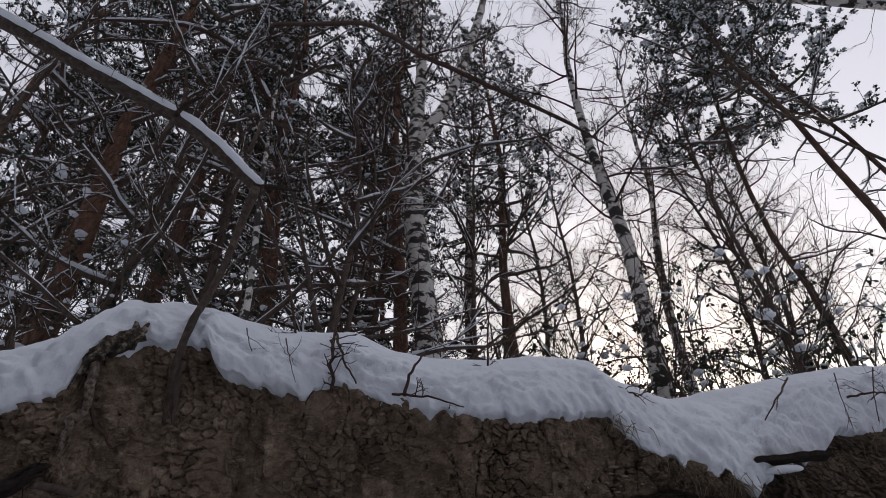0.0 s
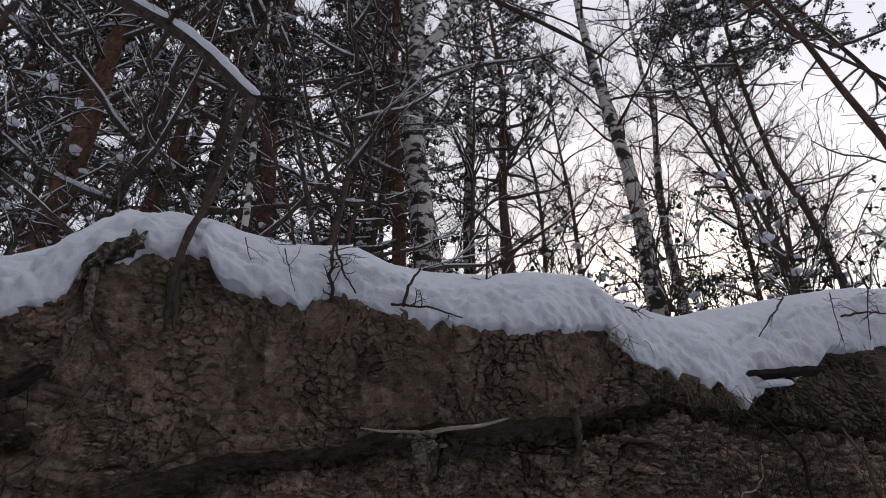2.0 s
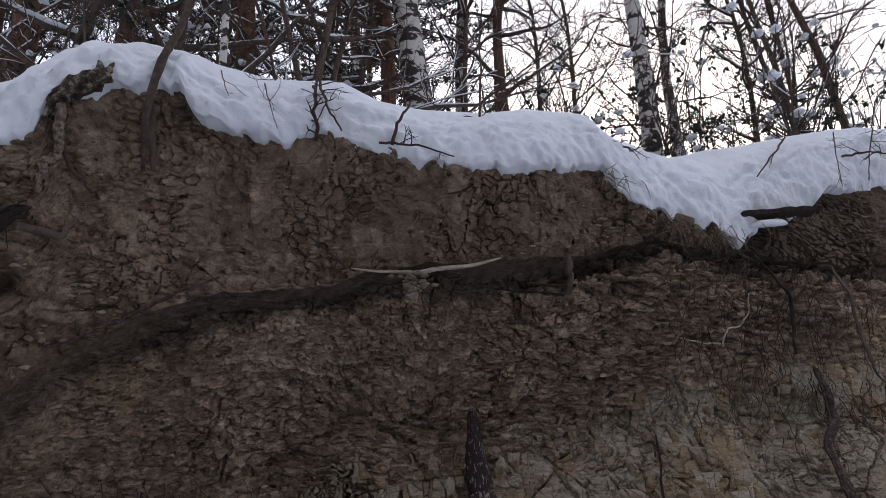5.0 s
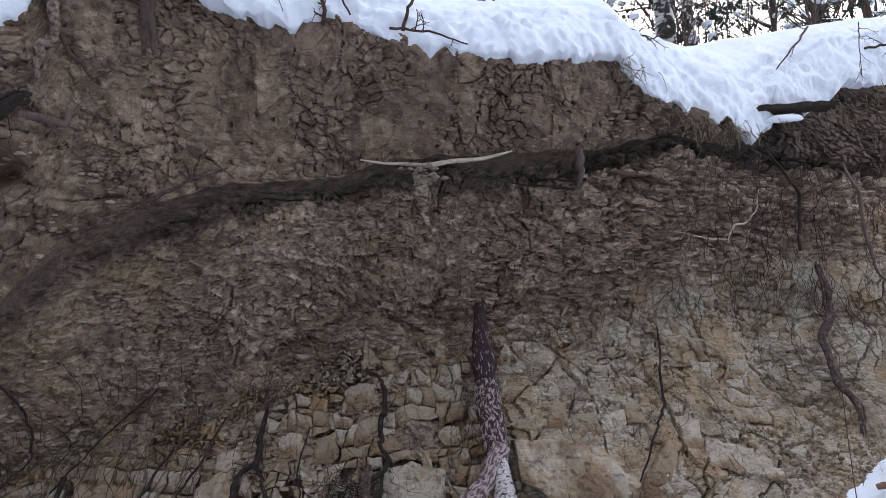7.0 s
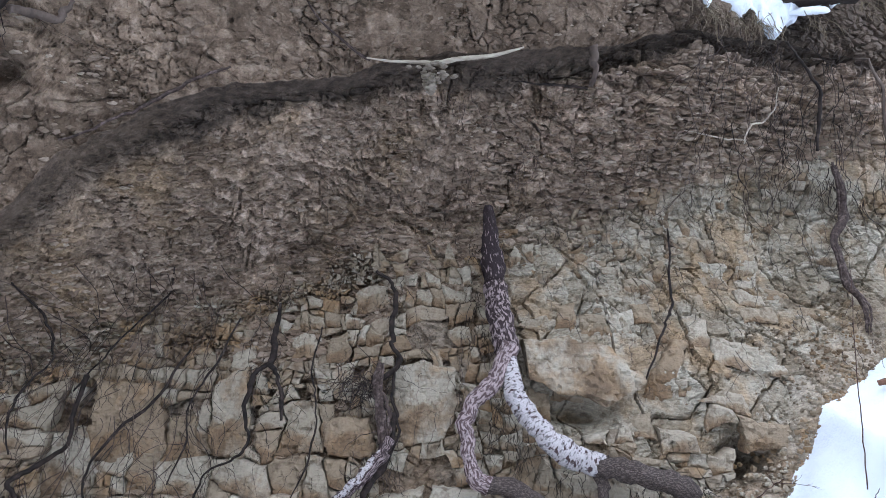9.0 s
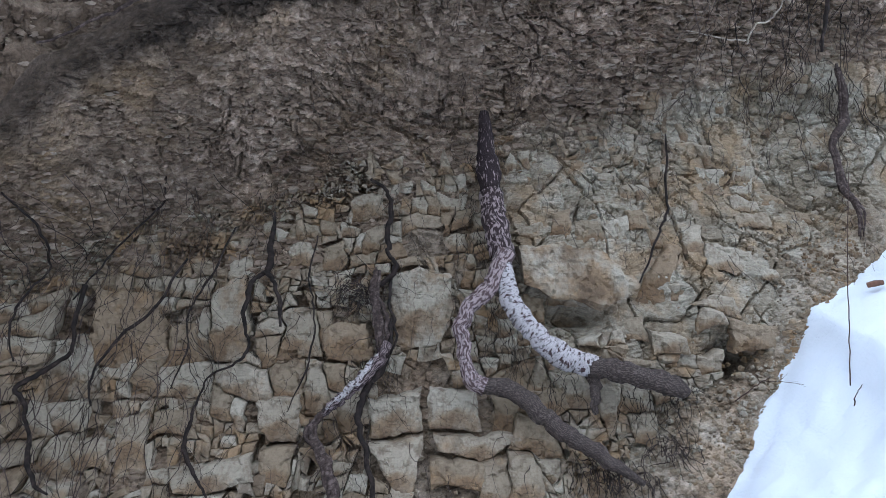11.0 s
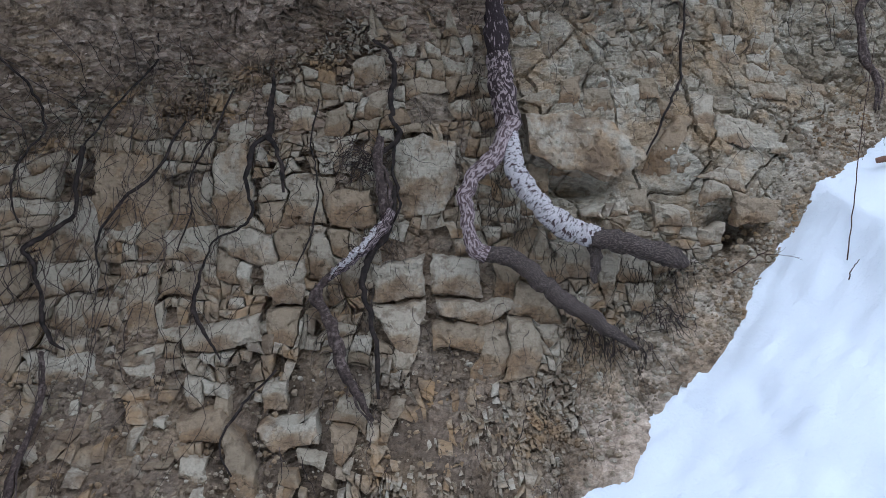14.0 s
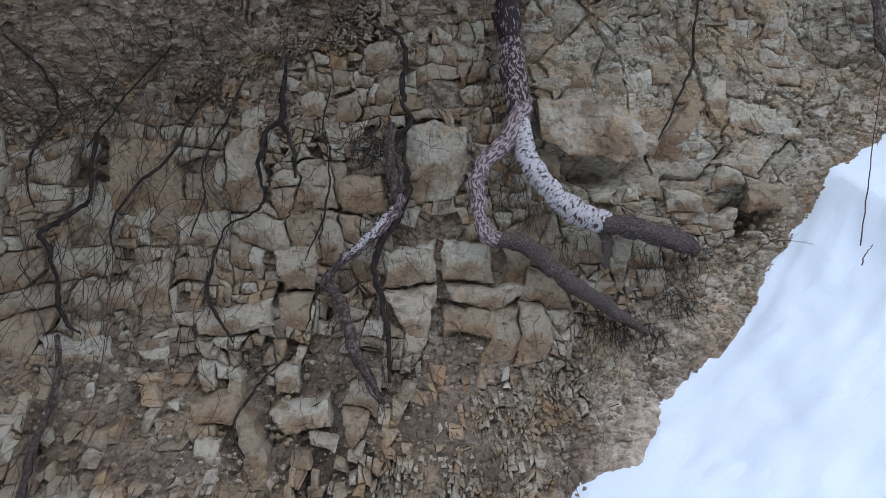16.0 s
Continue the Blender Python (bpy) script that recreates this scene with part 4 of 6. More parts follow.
tube(thin, spline([(x, clay_y(x, z) - 0.05, z) for x, z in ((-0.78, 3.40), (-0.70, 3.29), (-0.60, 3.23), (-0.50, 3.165), (-0.44, 3.14))], 6), np.linspace(0.004, 0.010, 25), 6, 0.2, rng)
tagged(new("root", thin.mesh("root", ROOT)), "thin dark root running into the pale barkless one", "root", "roots in the bank")
tagged(new("fallen_stick", s.mesh("fallen_stick", DRYWOOD)), "pale barkless root lying along the undercut rim", "root")

peeled = thing("peeled_root", "half-peeled birch root, white bark over dark wood", "root")
bark_root("bark", [(-0.30, 1.13, 0.020), (-0.335, 1.06, 0.030), (-0.40, 0.98, 0.030), (-0.49, 0.90, 0.028), (-0.56, 0.84, 0.024), (-0.62, 0.79, 0.012)], 0.045, 10, 0.25, 8, ROOT_SCARRED, peeled, "dark peeling bark")
bark_root("wood", [(-0.345, 1.075, 0.010), (-0.40, 1.005, 0.019), (-0.48, 0.925, 0.021), (-0.55, 0.865, 0.016), (-0.60, 0.82, 0.007)], 0.07, 8, 0.25, 9, BIRCH_ROOT_WHITE, peeled, "bare white side")

# fine rootlets all over the marl and the loam
rng = np.random.RandomState(5)
s = Soup()
ZONES = [((-2.5, -1.3), (0.6, 2.1), 190, 0.8, 0.0023), ((-1.3, 0.3), (0.5, 2.1), 80, 0.4, 0.0018), ((0.4, 2.4), (1.5, 2.8), 80, 0.34, 0.0017),
         ((1.4, 3.0), (2.5, 3.5), 210, 0.5, 0.0024), ((-0.8, 1.4), (2.2, 2.8), 90, 0.18, 0.0018), ((-2.2, 1.0), (-0.1, 0.6), 60, 0.2, 0.002)]
for (xa, xb), (za, zb), count, ln, th in ZONES:
    for _ in range(count):
        fibres(s, rng, rng.uniform(xa, xb), rng.uniform(za, zb), 1, ln * rng.uniform(0.4, 1.3), 0.02, th * rng.uniform(0.6, 1.4), rng.normal() * 0.22)
# tangles: place, how many, how long, how thick, how curled
for fx, fz, n, ln, th, curl in ((-0.5, 1.43, 40, 0.20, 0.0026, 1.3), (-0.44, 1.37, 30, 0.18, 0.0026, 1.3), (1.07, 0.66, 40, 0.11, 0.0028, 0.9), (0.74, 0.58, 36, 0.11, 0.0028, 0.9), (0.88, 0.53, 26, 0.10, 0.0028, 0.9), (1.15, 0.90, 24, 0.09, 0.0024, 0.9),
                              (-1.0, 1.95, 10, 0.22, 0.002, 0.3), (-0.42, 1.0, 15, 0.2, 0.002, 0.4), (-0.34, 1.0, 10, 0.2, 0.002, 0.4), (0.02, 3.02, 10, 0.2, 0.002, 0.3), (0.5, 2.75, 12, 0.22, 0.002, 0.5), (2.4, 2.65, 12, 0.22, 0.002, 0.3)):
    for _ in range(n):
        fibres(s, rng, fx, fz, 1, ln, 0.055, th, rng.normal() * curl)
ob = new("rootlets", s.mesh("rootlets", ROOTLET))
tagged(ob, "fine dark rootlets hanging over the whole face", "rootlets", kind="stuff")

# ---- the forest above ----
def unit(v):
    v = np.asarray(v, float)
    return v / (np.linalg.norm(v) + 1e-9)


def grow(start, way, length, n, rng, bend=0.12, lift=0.0):
    """A wandering line of n points."""
    pts, d = [np.array(start, float)], unit(way)
    for _ in range(n - 1):
        d = unit(d + rng.normal(0, bend, 3) + np.array([0, 0, lift]))
        pts.append(pts[-1] + d * length / (n - 1))
    return np.array(pts)


def lay_snow(soup, pts, radii, rng, least=0.008, keep=0.8, most=0.9):
    """A ridge of snow on the upper side of a branch, where it is not too steep, with gaps."""
    pts, radii = np.asarray(pts), np.asarray(radii)
    run_p, run_r = [], []

    def close():
        if len(run_p) > 1:
            r = np.array(run_r)
            r[0] *= 0.4
            r[-1] *= 0.4
            tube(soup, run_p, r, 5, 0.15, rng, True)
        run_p.clear()
        run_r.clear()

    for i in range(len(pts)):
        d = unit(pts[min(i + 1, len(pts) - 1)] - pts[max(i - 1, 0)])
        if abs(d[2]) < 0.82 and rng.uniform() < keep:
            r = max(least, radii[i] * most)
            run_p.append(pts[i] + np.array([0, -0.45 * radii[i] - 0.2 * r, radii[i] * 0.6 + r * 0.5]))
            run_r.append(r)
        else:
            close()
    close()


def tuft(soup, at, way, rng, size=0.10, count=12):
    """A spray of needles round a twig's end."""
    w = unit(way)
    verts, faces = [], []
    for k in range(count):
        d = unit(w * rng.uniform(-0.3, 0.6) + rng.normal(0, 0.8, 3))
        side = unit(np.cross(d, rng.normal(0, 1, 3))) * size * 0.2
        tip = at + d * size * rng.uniform(0.6, 1.0)
        mid = at + d * size * 0.55
        b = len(verts)
        verts += [tuple(at), tuple(mid + side), tuple(tip), tuple(mid - side)]
        faces.append((b, b + 1, b + 2, b + 3))
    soup.add(verts, faces)


def snow_lump(soup, at, size, rng):
    """A small pad of snow."""
    verts, n = [], 6
    for h, w in ((-0.25, 0.8), (0.15, 1.0), (0.45, 0.6)):
        for k in range(n):
            a = 2 * np.pi * k / n + rng.uniform(-0.3, 0.3)
            r = size * w * rng.uniform(0.7, 1.2)
            verts.append((at[0] + r * np.cos(a), at[1] + r * np.sin(a), at[2] + h * size * rng.uniform(0.8, 1.2)))
    verts.append((at[0], at[1], at[2] + 0.62 * size))
    faces = [tuple(range(n))[::-1]]
    for j in range(2):
        faces += [(j * n + k, j * n + (k + 1) % n, (j + 1) * n + (k + 1) % n, (j + 1) * n + k) for k in range(n)]
    faces += [(2 * n + k, 2 * n + (k + 1) % n, 3 * n) for k in range(n)]
    soup.add(verts, faces)


def trunk_line(height, rng, sway=0.06):
    n = 14
    z = np.linspace(-0.4, height, n)
    wx, wy = np.cumsum(rng.normal(0, sway, n)) * np.linspace(0, 1, n), np.cumsum(rng.normal(0, sway, n)) * np.linspace(0, 1, n)
    wx, wy = wx + 0.09 * np.sin(z * 0.9 + rng.uniform(0, 6)), wy + 0.09 * np.sin(z * 0.8 + rng.uniform(0, 6))
    return np.stack([wx, wy, z], 1)


def pine(seed, height=15.0, radius=0.15, crown=0.38, branches=44, spread_m=1.9, group="pines in the forest", bark=None, sway=0.06, clumps=2):
    rng = np.random.RandomState(seed)
    t = thing("pine_tree", "tall pine with red-brown bark and snow-dusted dark needles", "tree", group)
    line = trunk_line(height, rng, sway)
    rad = radius * (1 - np.linspace(0, 0.85, len(line)))
    s = Soup()
    tube(s, line, rad, 9, 0.08, rng)
    part("trunk", s, bark or PINE, t)
    wood, green, white = Soup(), Soup(), Soup()

    def at(h):
        f = np.clip((h + 0.4) / (height + 0.4), 0, 1) * (len(line) - 1)
        i = min(int(f), len(line) - 2)
        return line[i] + (line[i + 1] - line[i]) * (f - i), rad[i]

    for k in range(18):
        h = rng.uniform(1.6, height * crown + 1.5)
        p, r = at(h)
        a = rng.uniform(0, 2 * np.pi)
        b = grow(p, (np.cos(a), np.sin(a), rng.uniform(-0.25, 0.35)), rng.uniform(0.6, 1.7), 7, rng, 0.2)
        rr = np.linspace(0.02, 0.005, 7)
        dead = Soup()
        tube(dead, b, rr, 4)
        part("limb", dead, GREYBARK, t)
        lay_snow(white, b, rr, rng, 0.014, 0.85)
        for j in (2, 3, 4, 5):
            c = grow(b[j], unit(b[j] - b[j - 1]) + rng.normal(0, 0.7, 3), rng.uniform(0.2, 0.6), 4, rng, 0.2)
            tube(wood, c, np.linspace(0.007, 0.003, 4), 3, cap=False)
            lay_snow(white, c, np.full(4, 0.004), rng, 0.008, 0.7)
    for k in range(branches):
        f = (k + rng.uniform()) / branches
        h = height * (crown + (0.985 - crown) * f)
        p, r = at(h)
        a = k * 2.4 + rng.uniform(-0.4, 0.4)
        ln = spread_m * (1.05 - 0.75 * f) * rng.uniform(0.6, 1.15)
        b = grow(p, (np.cos(a), np.sin(a), rng.uniform(-0.15, 0.45)), ln, 8, rng, 0.16, 0.03)
        rr = np.linspace(0.032 * (1.1 - 0.6 * f), 0.006, 8)
        bough = Soup()
        tube(bough, b, rr, 5)
        part("limb", bough, GREYBARK, t)
        lay_snow(white, b, rr, rng, 0.018, 0.85)
        for j in range(2, 8):
            for _ in range(clumps):
                d = unit(b[j] - b[j - 1])
                c = grow(b[j], d + rng.normal(0, 0.65, 3) + np.array([0, 0, 0.15]), rng.uniform(0.2, 0.55), 4, rng, 0.18, 0.08)
                tube(wood, c, np.linspace(0.008, 0.004, 4), 3, cap=False)
                for q in (1, 2, 3, 3):
                    e = c[q] + rng.normal(0, 0.035, 3)
                    tuft(green, e, c[q] - c[q - 1], rng, rng.uniform(0.06, 0.1), 8)
                    if rng.uniform() < 0.4:
                        snow_lump(white, e + np.array([0, 0, 0.03]), rng.uniform(0.03, 0.07), rng)
    part("twig", wood, GREYBARK, t, "", "stuff")
    part("crown", green, NEEDLES, t, "dark green needle sprays", "stuff")
    part("snow", white, SNOW, t, "snow lying on the branches", "stuff")
    return t


def leafless(seed, height=14.0, radius=0.12, bark=None, limbs=26, first=0.3, reach=1.8, rise=0.8, label="", group="bare trees", thick=1.0, snow=0.5, name="birch_tree"):
    rng = np.random.RandomState(seed)
    t = thing(name, label, "tree", group)
    line = trunk_line(height, rng, 0.05)
    rad = radius * (1 - np.linspace(0, 0.9, len(line)))
    s = Soup()
    tube(s, line, rad, 10, 0.05, rng)
    part("trunk", s, bark, t)
    wood, white = Soup(), Soup()
    for k in range(limbs):
        f = (k + rng.uniform()) / limbs
        h = height * (first + (0.98 - first) * f)
        i = min(int((h + 0.4) / (height + 0.4) * (len(line) - 1)), len(line) - 2)
        p = line[i] + (line[i + 1] - line[i]) * rng.uniform()
        a = k * 2.4 + rng.uniform(-0.5, 0.5)
        ln = reach * (1.1 - 0.6 * f) * rng.uniform(0.6, 1.3)
        b = grow(p, (np.cos(a), np.sin(a), rise * rng.uniform(0.5, 1.3)), ln, 8, rng, 0.14, 0.05)
        rr = np.linspace(0.022 * thick, 0.006, 8)
        bough = Soup()
        tube(bough, b, rr, 5)
        part("limb", bough, TWIG if thick < 1.5 else GREYBARK, t)
        if rng.uniform() < snow:
            lay_snow(white, b, rr, rng, 0.015 if snow > 0.7 else 0.008, 0.85 if snow > 0.7 else 0.6)
        for j in range(2, 8):
            for _ in range(2):
                c = grow(b[j], unit(b[j] - b[j - 1]) + rng.normal(0, 0.55, 3), ln * rng.uniform(0.2, 0.42), 5, rng, 0.18, 0.04)
                tube(wood, c, np.linspace(0.008, 0.0035, 5), 3, cap=False)
                if rng.uniform() < snow * 0.6:
                    lay_snow(white, c, np.full(5, 0.005), rng, 0.010 if snow > 0.7 else 0.006, 0.7)
                for q in (1, 2, 3, 4):
                    e = grow(c[q], unit(c[q] - c[q - 1]) + rng.normal(0, 0.6, 3), ln * rng.uniform(0.1, 0.24), 3, rng, 0.25)
                    tube(wood, e, (0.0045, 0.0035, 0.0022), 3, cap=False)
    part("twig", wood, TWIG, t, "", "stuff")
    if white.count:
        part("snow", white, SNOW, t, "thin snow on the twigs", "stuff")
    return t


def shrub(seed, height=2.6, stems=7, balls=26, green=0):
    rng = np.random.RandomState(seed)
    t = thing("shrub", "leafless brown shrub hung with lumps of snow", "shrub", "shrubs behind the bank edge")
    white, leaf = Soup(), Soup()
    for k in range(stems):
        s = Soup()
        a = rng.uniform(0, 2 * np.pi)
        b = grow((0.12 * np.cos(a), 0.12 * np.sin(a), -0.2), (0.35 * np.cos(a), 0.35 * np.sin(a), 1), height * rng.uniform(0.7, 1.15), 9, rng, 0.1)
        tube(s, b, np.linspace(0.018, 0.005, 9), 5)
        for j in range(2, 9):
            for _ in range(2):
                c = grow(b[j], unit(b[j] - b[j - 1]) + rng.normal(0, 0.65, 3), rng.uniform(0.3, 0.8), 5, rng, 0.2)
                tube(s, c, np.linspace(0.007, 0.003, 5), 3, cap=False)
                lay_snow(white, c, np.full(5, 0.005), rng, 0.008, 0.6)
                for q in (1, 2, 3, 4):
                    e = grow(c[q], rng.normal(0, 0.6, 3) + unit(c[q] - c[q - 1]), rng.uniform(0.1, 0.3), 3, rng, 0.2)
                    tube(s, e, (0.004, 0.003, 0.002), 3, cap=False)
                    if green and rng.uniform() < green:
                        tuft(leaf, e[-1], e[-1] - e[-2], rng, 0.09, 9)
                if rng.uniform() < balls / (stems * 14.0):
                    snow_lump(white, c[3] + np.array([0, 0, 0.03]), rng.uniform(0.025, 0.07), rng)
        part("stem", s, GREYBARK, t)
    if leaf.count:
        part("foliage", leaf, NEEDLES, t, "sparse dark needles", "stuff")
    part("snow", white, SNOW, t, "lumps of snow in the forks", "stuff")
    return t


FLOOR = 4.2


def stand(ob, x, y, lean_x=0.0, lean_y=0.0, turn=0.0, size=1.0):
    """The pose of a tree whose trunk leans by so many metres a metre."""
    up = Vector((lean_x, lean_y, 1)).normalized()
    return Matrix.Translation((x, y, FLOOR)) @ Vector((0, 0, 1)).rotation_difference(up).to_matrix().to_4x4() @ pose(0, 0, 0, 0, 0, turn) @ Matrix.Diagonal((size, size, size, 1))


def plant(first, spots):
    """The first tree goes to the first spot, copies of it to the others."""
    for x, y, lean, turn, size in spots[1:]:
        copy_thing(first, stand(first, x, y, lean, 0.0, turn, size))
    x, y, lean, turn, size = spots[0]
    first.matrix_basis = stand(first, x, y, lean, 0.0, turn, size)


# x, y, lean, turn, size
plant(pine(1, 15.5, 0.17, 0.36, 46, 2.2), [(-4.35, 6.0, -0.04, 0, 1.0), (-6.4, 8.2, 0.02, 80, 1.05)])
plant(pine(2, 16.5, 0.14, 0.40, 48, 1.9), [(-4.08, 7.2, 0.02, 30, 0.95), (-0.5, 8.0, -0.053, 110, 0.95), (1.2, 8.8, -0.03, 170, 0.85)])
plant(pine(3, 14.5, 0.15, 0.30, 52, 2.1), [(-2.2, 6.8, -0.05, 0, 1.0), (-5.4, 9.6, 0.03, 130, 1.1), (-1.5, 10.6, 0.0, 250, 1.1), (-7.4, 6.4, 0.05, 210, 0.95)])
plant(pine(4, 9.0, 0.08, 0.12, 46, 1.35, "young pines"), [(-3.1, 8.2, 0.0, 0, 1.0), (-5.9, 7.0, 0.0, 70, 0.95), (-1.1, 9.2, 0.02, 140, 1.0)])
plant(pine(5, 13.5, 0.07, 0.54, 26, 2.1, "pines in the forest", DUSKPINE, 0.13, 3), [(5.3, 7.2, -0.06, 75, 0.95), (5.75, 5.6, -0.13, 140, 0.9), (7.9, 7.2, -0.10, 220, 1.0)])

BIRCH_LABEL = "birch with white bark marked in black and bare fine twigs"
plant(leafless(11, 15.0, 0.19, BIRCH, 24, 0.28, 2.0, 0.7, BIRCH_LABEL, "birches"), [(-0.18, 6.4, -0.028, 0, 1.0)])
plant(leafless(12, 15.5, 0.14, BIRCH, 34, 0.3, 2.1, 0.9, BIRCH_LABEL, "birches"), [(2.72, 7.2, -0.01, 40, 1.0), (0.6, 8.8, -0.033, 200, 0.85), (4.45, 11.2, 0.06, 120, 1.1)])
BARE_LABEL = "slender leafless tree with dark grey-brown bark against the sky"
plant(leafless(13, 13.0, 0.085, GREYBARK, 34, 0.2, 1.9, 1.0, BARE_LABEL, "bare trees", 1.0, 0.4, "bare_tree"), [(2.75, 11.2, -0.01, 0, 1.0), (3.6, 9.0, -0.02, 50, 0.8), (6.2, 9.2, -0.08, 130, 0.9), (4.3, 6.8, -0.05, 200, 0.62), (1.8, 9.8, -0.02, 340, 0.85), (5.6, 8.4, -0.04, 20, 0.75)])
plant(leafless(14, 12.0, 0.07, GREYBARK, 30, 0.15, 1.6, 0.7, BARE_LABEL, "bare trees", 1.3, 0.8, "bare_tree"), [(4.7, 8.0, -0.05, 10, 0.8), (-1.6, 7.6, 0.03, 100, 0.8), (-3.3, 7.4, -0.03, 220, 0.8), (-5.2, 6.4, 0.02, 300, 0.85), (0.35, 7.2, 0.02, 150, 0.7), (-1.0, 5.9, 0.02, 65, 0.6)])
plant(leafless(15, 8.5, 0.07, GREYBARK, 22, 0.1, 2.2, 0.45, "crooked bare tree, every branch lined with snow", "snowy bare trees", 2.0, 1.0, "bare_tree"), [(-3.5, 5.6, 0.02, 0, 1.0), (-5.6, 5.2, 0.03, 120, 1.0), (-2.5, 5.4, 0.0, 200, 0.9), (-1.1, 5.6, 0.0, 310, 0.8), (-0.9, 6.8, 0.0, 280, 0.9), (-6.0, 6.0, 0.06, 40, 1.0), (0.9, 8.0, 0.0, 160, 0.8)])

plant(shrub(21, 3.3, 7, 26), [(4.2, 6.6, 0, 0, 1.0), (5.5, 6.9, 0, 70, 1.0), (3.4, 7.0, 0, 140, 1.05), (2.4, 7.4, 0, 220, 1.0), (-3.6, 5.2, 0, 30, 0.95), (0.9, 7.4, 0, 80, 1.0), (-2.7, 5.0, 0, 200, 0.85), (5.0, 8.2, 0, 10, 1.25), (3.9, 9.0, 0, 260, 1.3), (6.3, 8.4, 0, 300, 1.2)])
plant(shrub(22, 3.0, 8, 40, 0.3), [(3.8, 7.8, 0, 0, 1.15), (4.9, 7.6, 0, 100, 1.1), (2.9, 8.2, 0, 190, 1.15), (-2.4, 6.2, 0, 330, 1.05), (-4.9, 5.6, 0, 60, 1.1), (-0.9, 7.2, 0, 120, 1.1), (1.7, 8.4, 0, 15, 1.1), (5.9, 7.8, 0, 45, 1.2), (3.3, 9.6, 0, 155, 1.4)])

# ---- near wood on the edge ----
def limb(pts, radii, mat, parent, name="branch", label="", seed=0, sides=8, snow=None, per=5, cover=0.9, most=0.75, wobble=0.10):
    rng = np.random.RandomState(seed)
    line = spline(pts, per)
    rad = np.interp(np.linspace(0, 1, len(line)), np.linspace(0, 1, len(radii)), radii)
    s = Soup()
    tube(s, line, rad, sides, wobble, rng)
    ob = part(name, s, mat, parent, label)
    if snow is not None:
        lay_snow(snow, line, rad, rng, 0.008, cover, most)
    return line, rad


def side_twigs(soup, line, count, length, rng, thick=0.006, down=0.0):
    for _ in range(count):
        i = rng.randint(1, len(line) - 1)
        b = grow(line[i], unit(line[i] - line[i - 1]) + rng.normal(0, 0.8, 3) + np.array([0, 0, down]), length * rng.uniform(0.4, 1.2), 6, rng, 0.2)
        tube(soup, b, np.linspace(thick, thick * 0.35, 6), 4, cap=False)
        for q in (2, 3, 4):
            c = grow(b[q], unit(b[q] - b[q - 1]) + rng.normal(0, 0.7, 3), length * rng.uniform(0.15, 0.4), 4, rng, 0.2)
            tube(soup, c, np.linspace(thick * 0.5, thick * 0.25, 4), 3, cap=False)


rng = np.random.RandomState(8)
sapling = thing("leaning_tree", "small brown tree bent over, its bowed top heavy with snow", "tree")
white = Soup()
limb([(-1.47, 3.22, 3.42), (-1.45, 3.14, 3.52), (-1.43, 3.05, 3.68), (-1.42, 3.07, 4.0), (-1.41, 3.15, 4.26), (-1.40, 3.22, 4.58), (-1.40, 3.28, 5.0), (-1.38, 3.30, 5.40)], (0.010, 0.015, 0.019, 0.023, 0.021, 0.021, 0.026, 0.036), BOUGH, sapling, "trunk", "", 1, 9)
bow, _ = limb([(-4.46, 3.10, 7.80), (-3.71, 3.15, 7.29), (-3.14, 3.20, 6.90), (-2.61, 3.25, 6.56), (-2.30, 3.27, 6.34), (-2.12, 3.28, 6.24)], (0.066, 0.06, 0.056, 0.054, 0.05, 0.05), BOUGH, sapling, "branch", "thick bough with a ridge of snow", 2, 10, white, 7, 1.0, 0.85)
low_bow, _ = limb([(-2.19, 3.29, 6.26), (-2.02, 3.29, 6.13), (-1.71, 3.31, 5.82), (-1.50, 3.33, 5.58), (-1.34, 3.34, 5.42)], (0.05, 0.052, 0.05, 0.046, 0.04), BOUGH, sapling, "branch", "", 9, 10, white, 7, 1.0, 0.85)
limb([(-2.18, 3.26, 6.24), (-2.12, 3.22, 6.33), (-2.06, 3.20, 6.40), (-1.97, 3.20, 6.45)], (0.036, 0.03, 0.018, 0.006), DARKBARK, sapling, "branch", "dark broken stub", 3)
limb([(-1.40, 3.33, 5.46), (-1.25, 3.33, 5.45), (-1.05, 3.34, 5.42)], (0.032, 0.018, 0.007), DARKBARK, sapling, "branch", "", 4)
hang, _ = limb([(-1.39, 3.38, 5.45), (-1.25, 3.42, 5.13), (-1.10, 3.45, 4.78), (-1.01, 3.50, 4.51), (-0.94, 3.55, 4.22)], (0.014, 0.012, 0.011, 0.010, 0.007), TWIG, sapling, "branch", "dark twig hanging to the snow", 5)
s = Soup()
side_twigs(s, bow, 16, 0.7, rng, 0.007)
side_twigs(s, hang, 5, 0.35, rng, 0.004)
part("twig", s, TWIG, sapling, "", "stuff")
part("snow", white, SNOW, sapling, "ridge of snow on the bough", "stuff")


def overhanging(pts, radii, mat, label, seed, twigs=10, ln=0.6, cover=0.85, snowy=True, sides=7):
    t = thing("overhanging_branch", label, "branch", "branches over the bank")
    snow = Soup() if snowy else None
    line, _ = limb(pts, radii, mat, t, "wood", "", seed, sides, snow, 5, cover, 1.05)
    r = np.random.RandomState(seed + 50)
    s = Soup()
    side_twigs(s, line, twigs, ln, r)
    part("twig", s, TWIG, t, "", "stuff")
    if snowy and snow.count:
        part("snow", snow, SNOW, t, "snow along the top", "stuff")


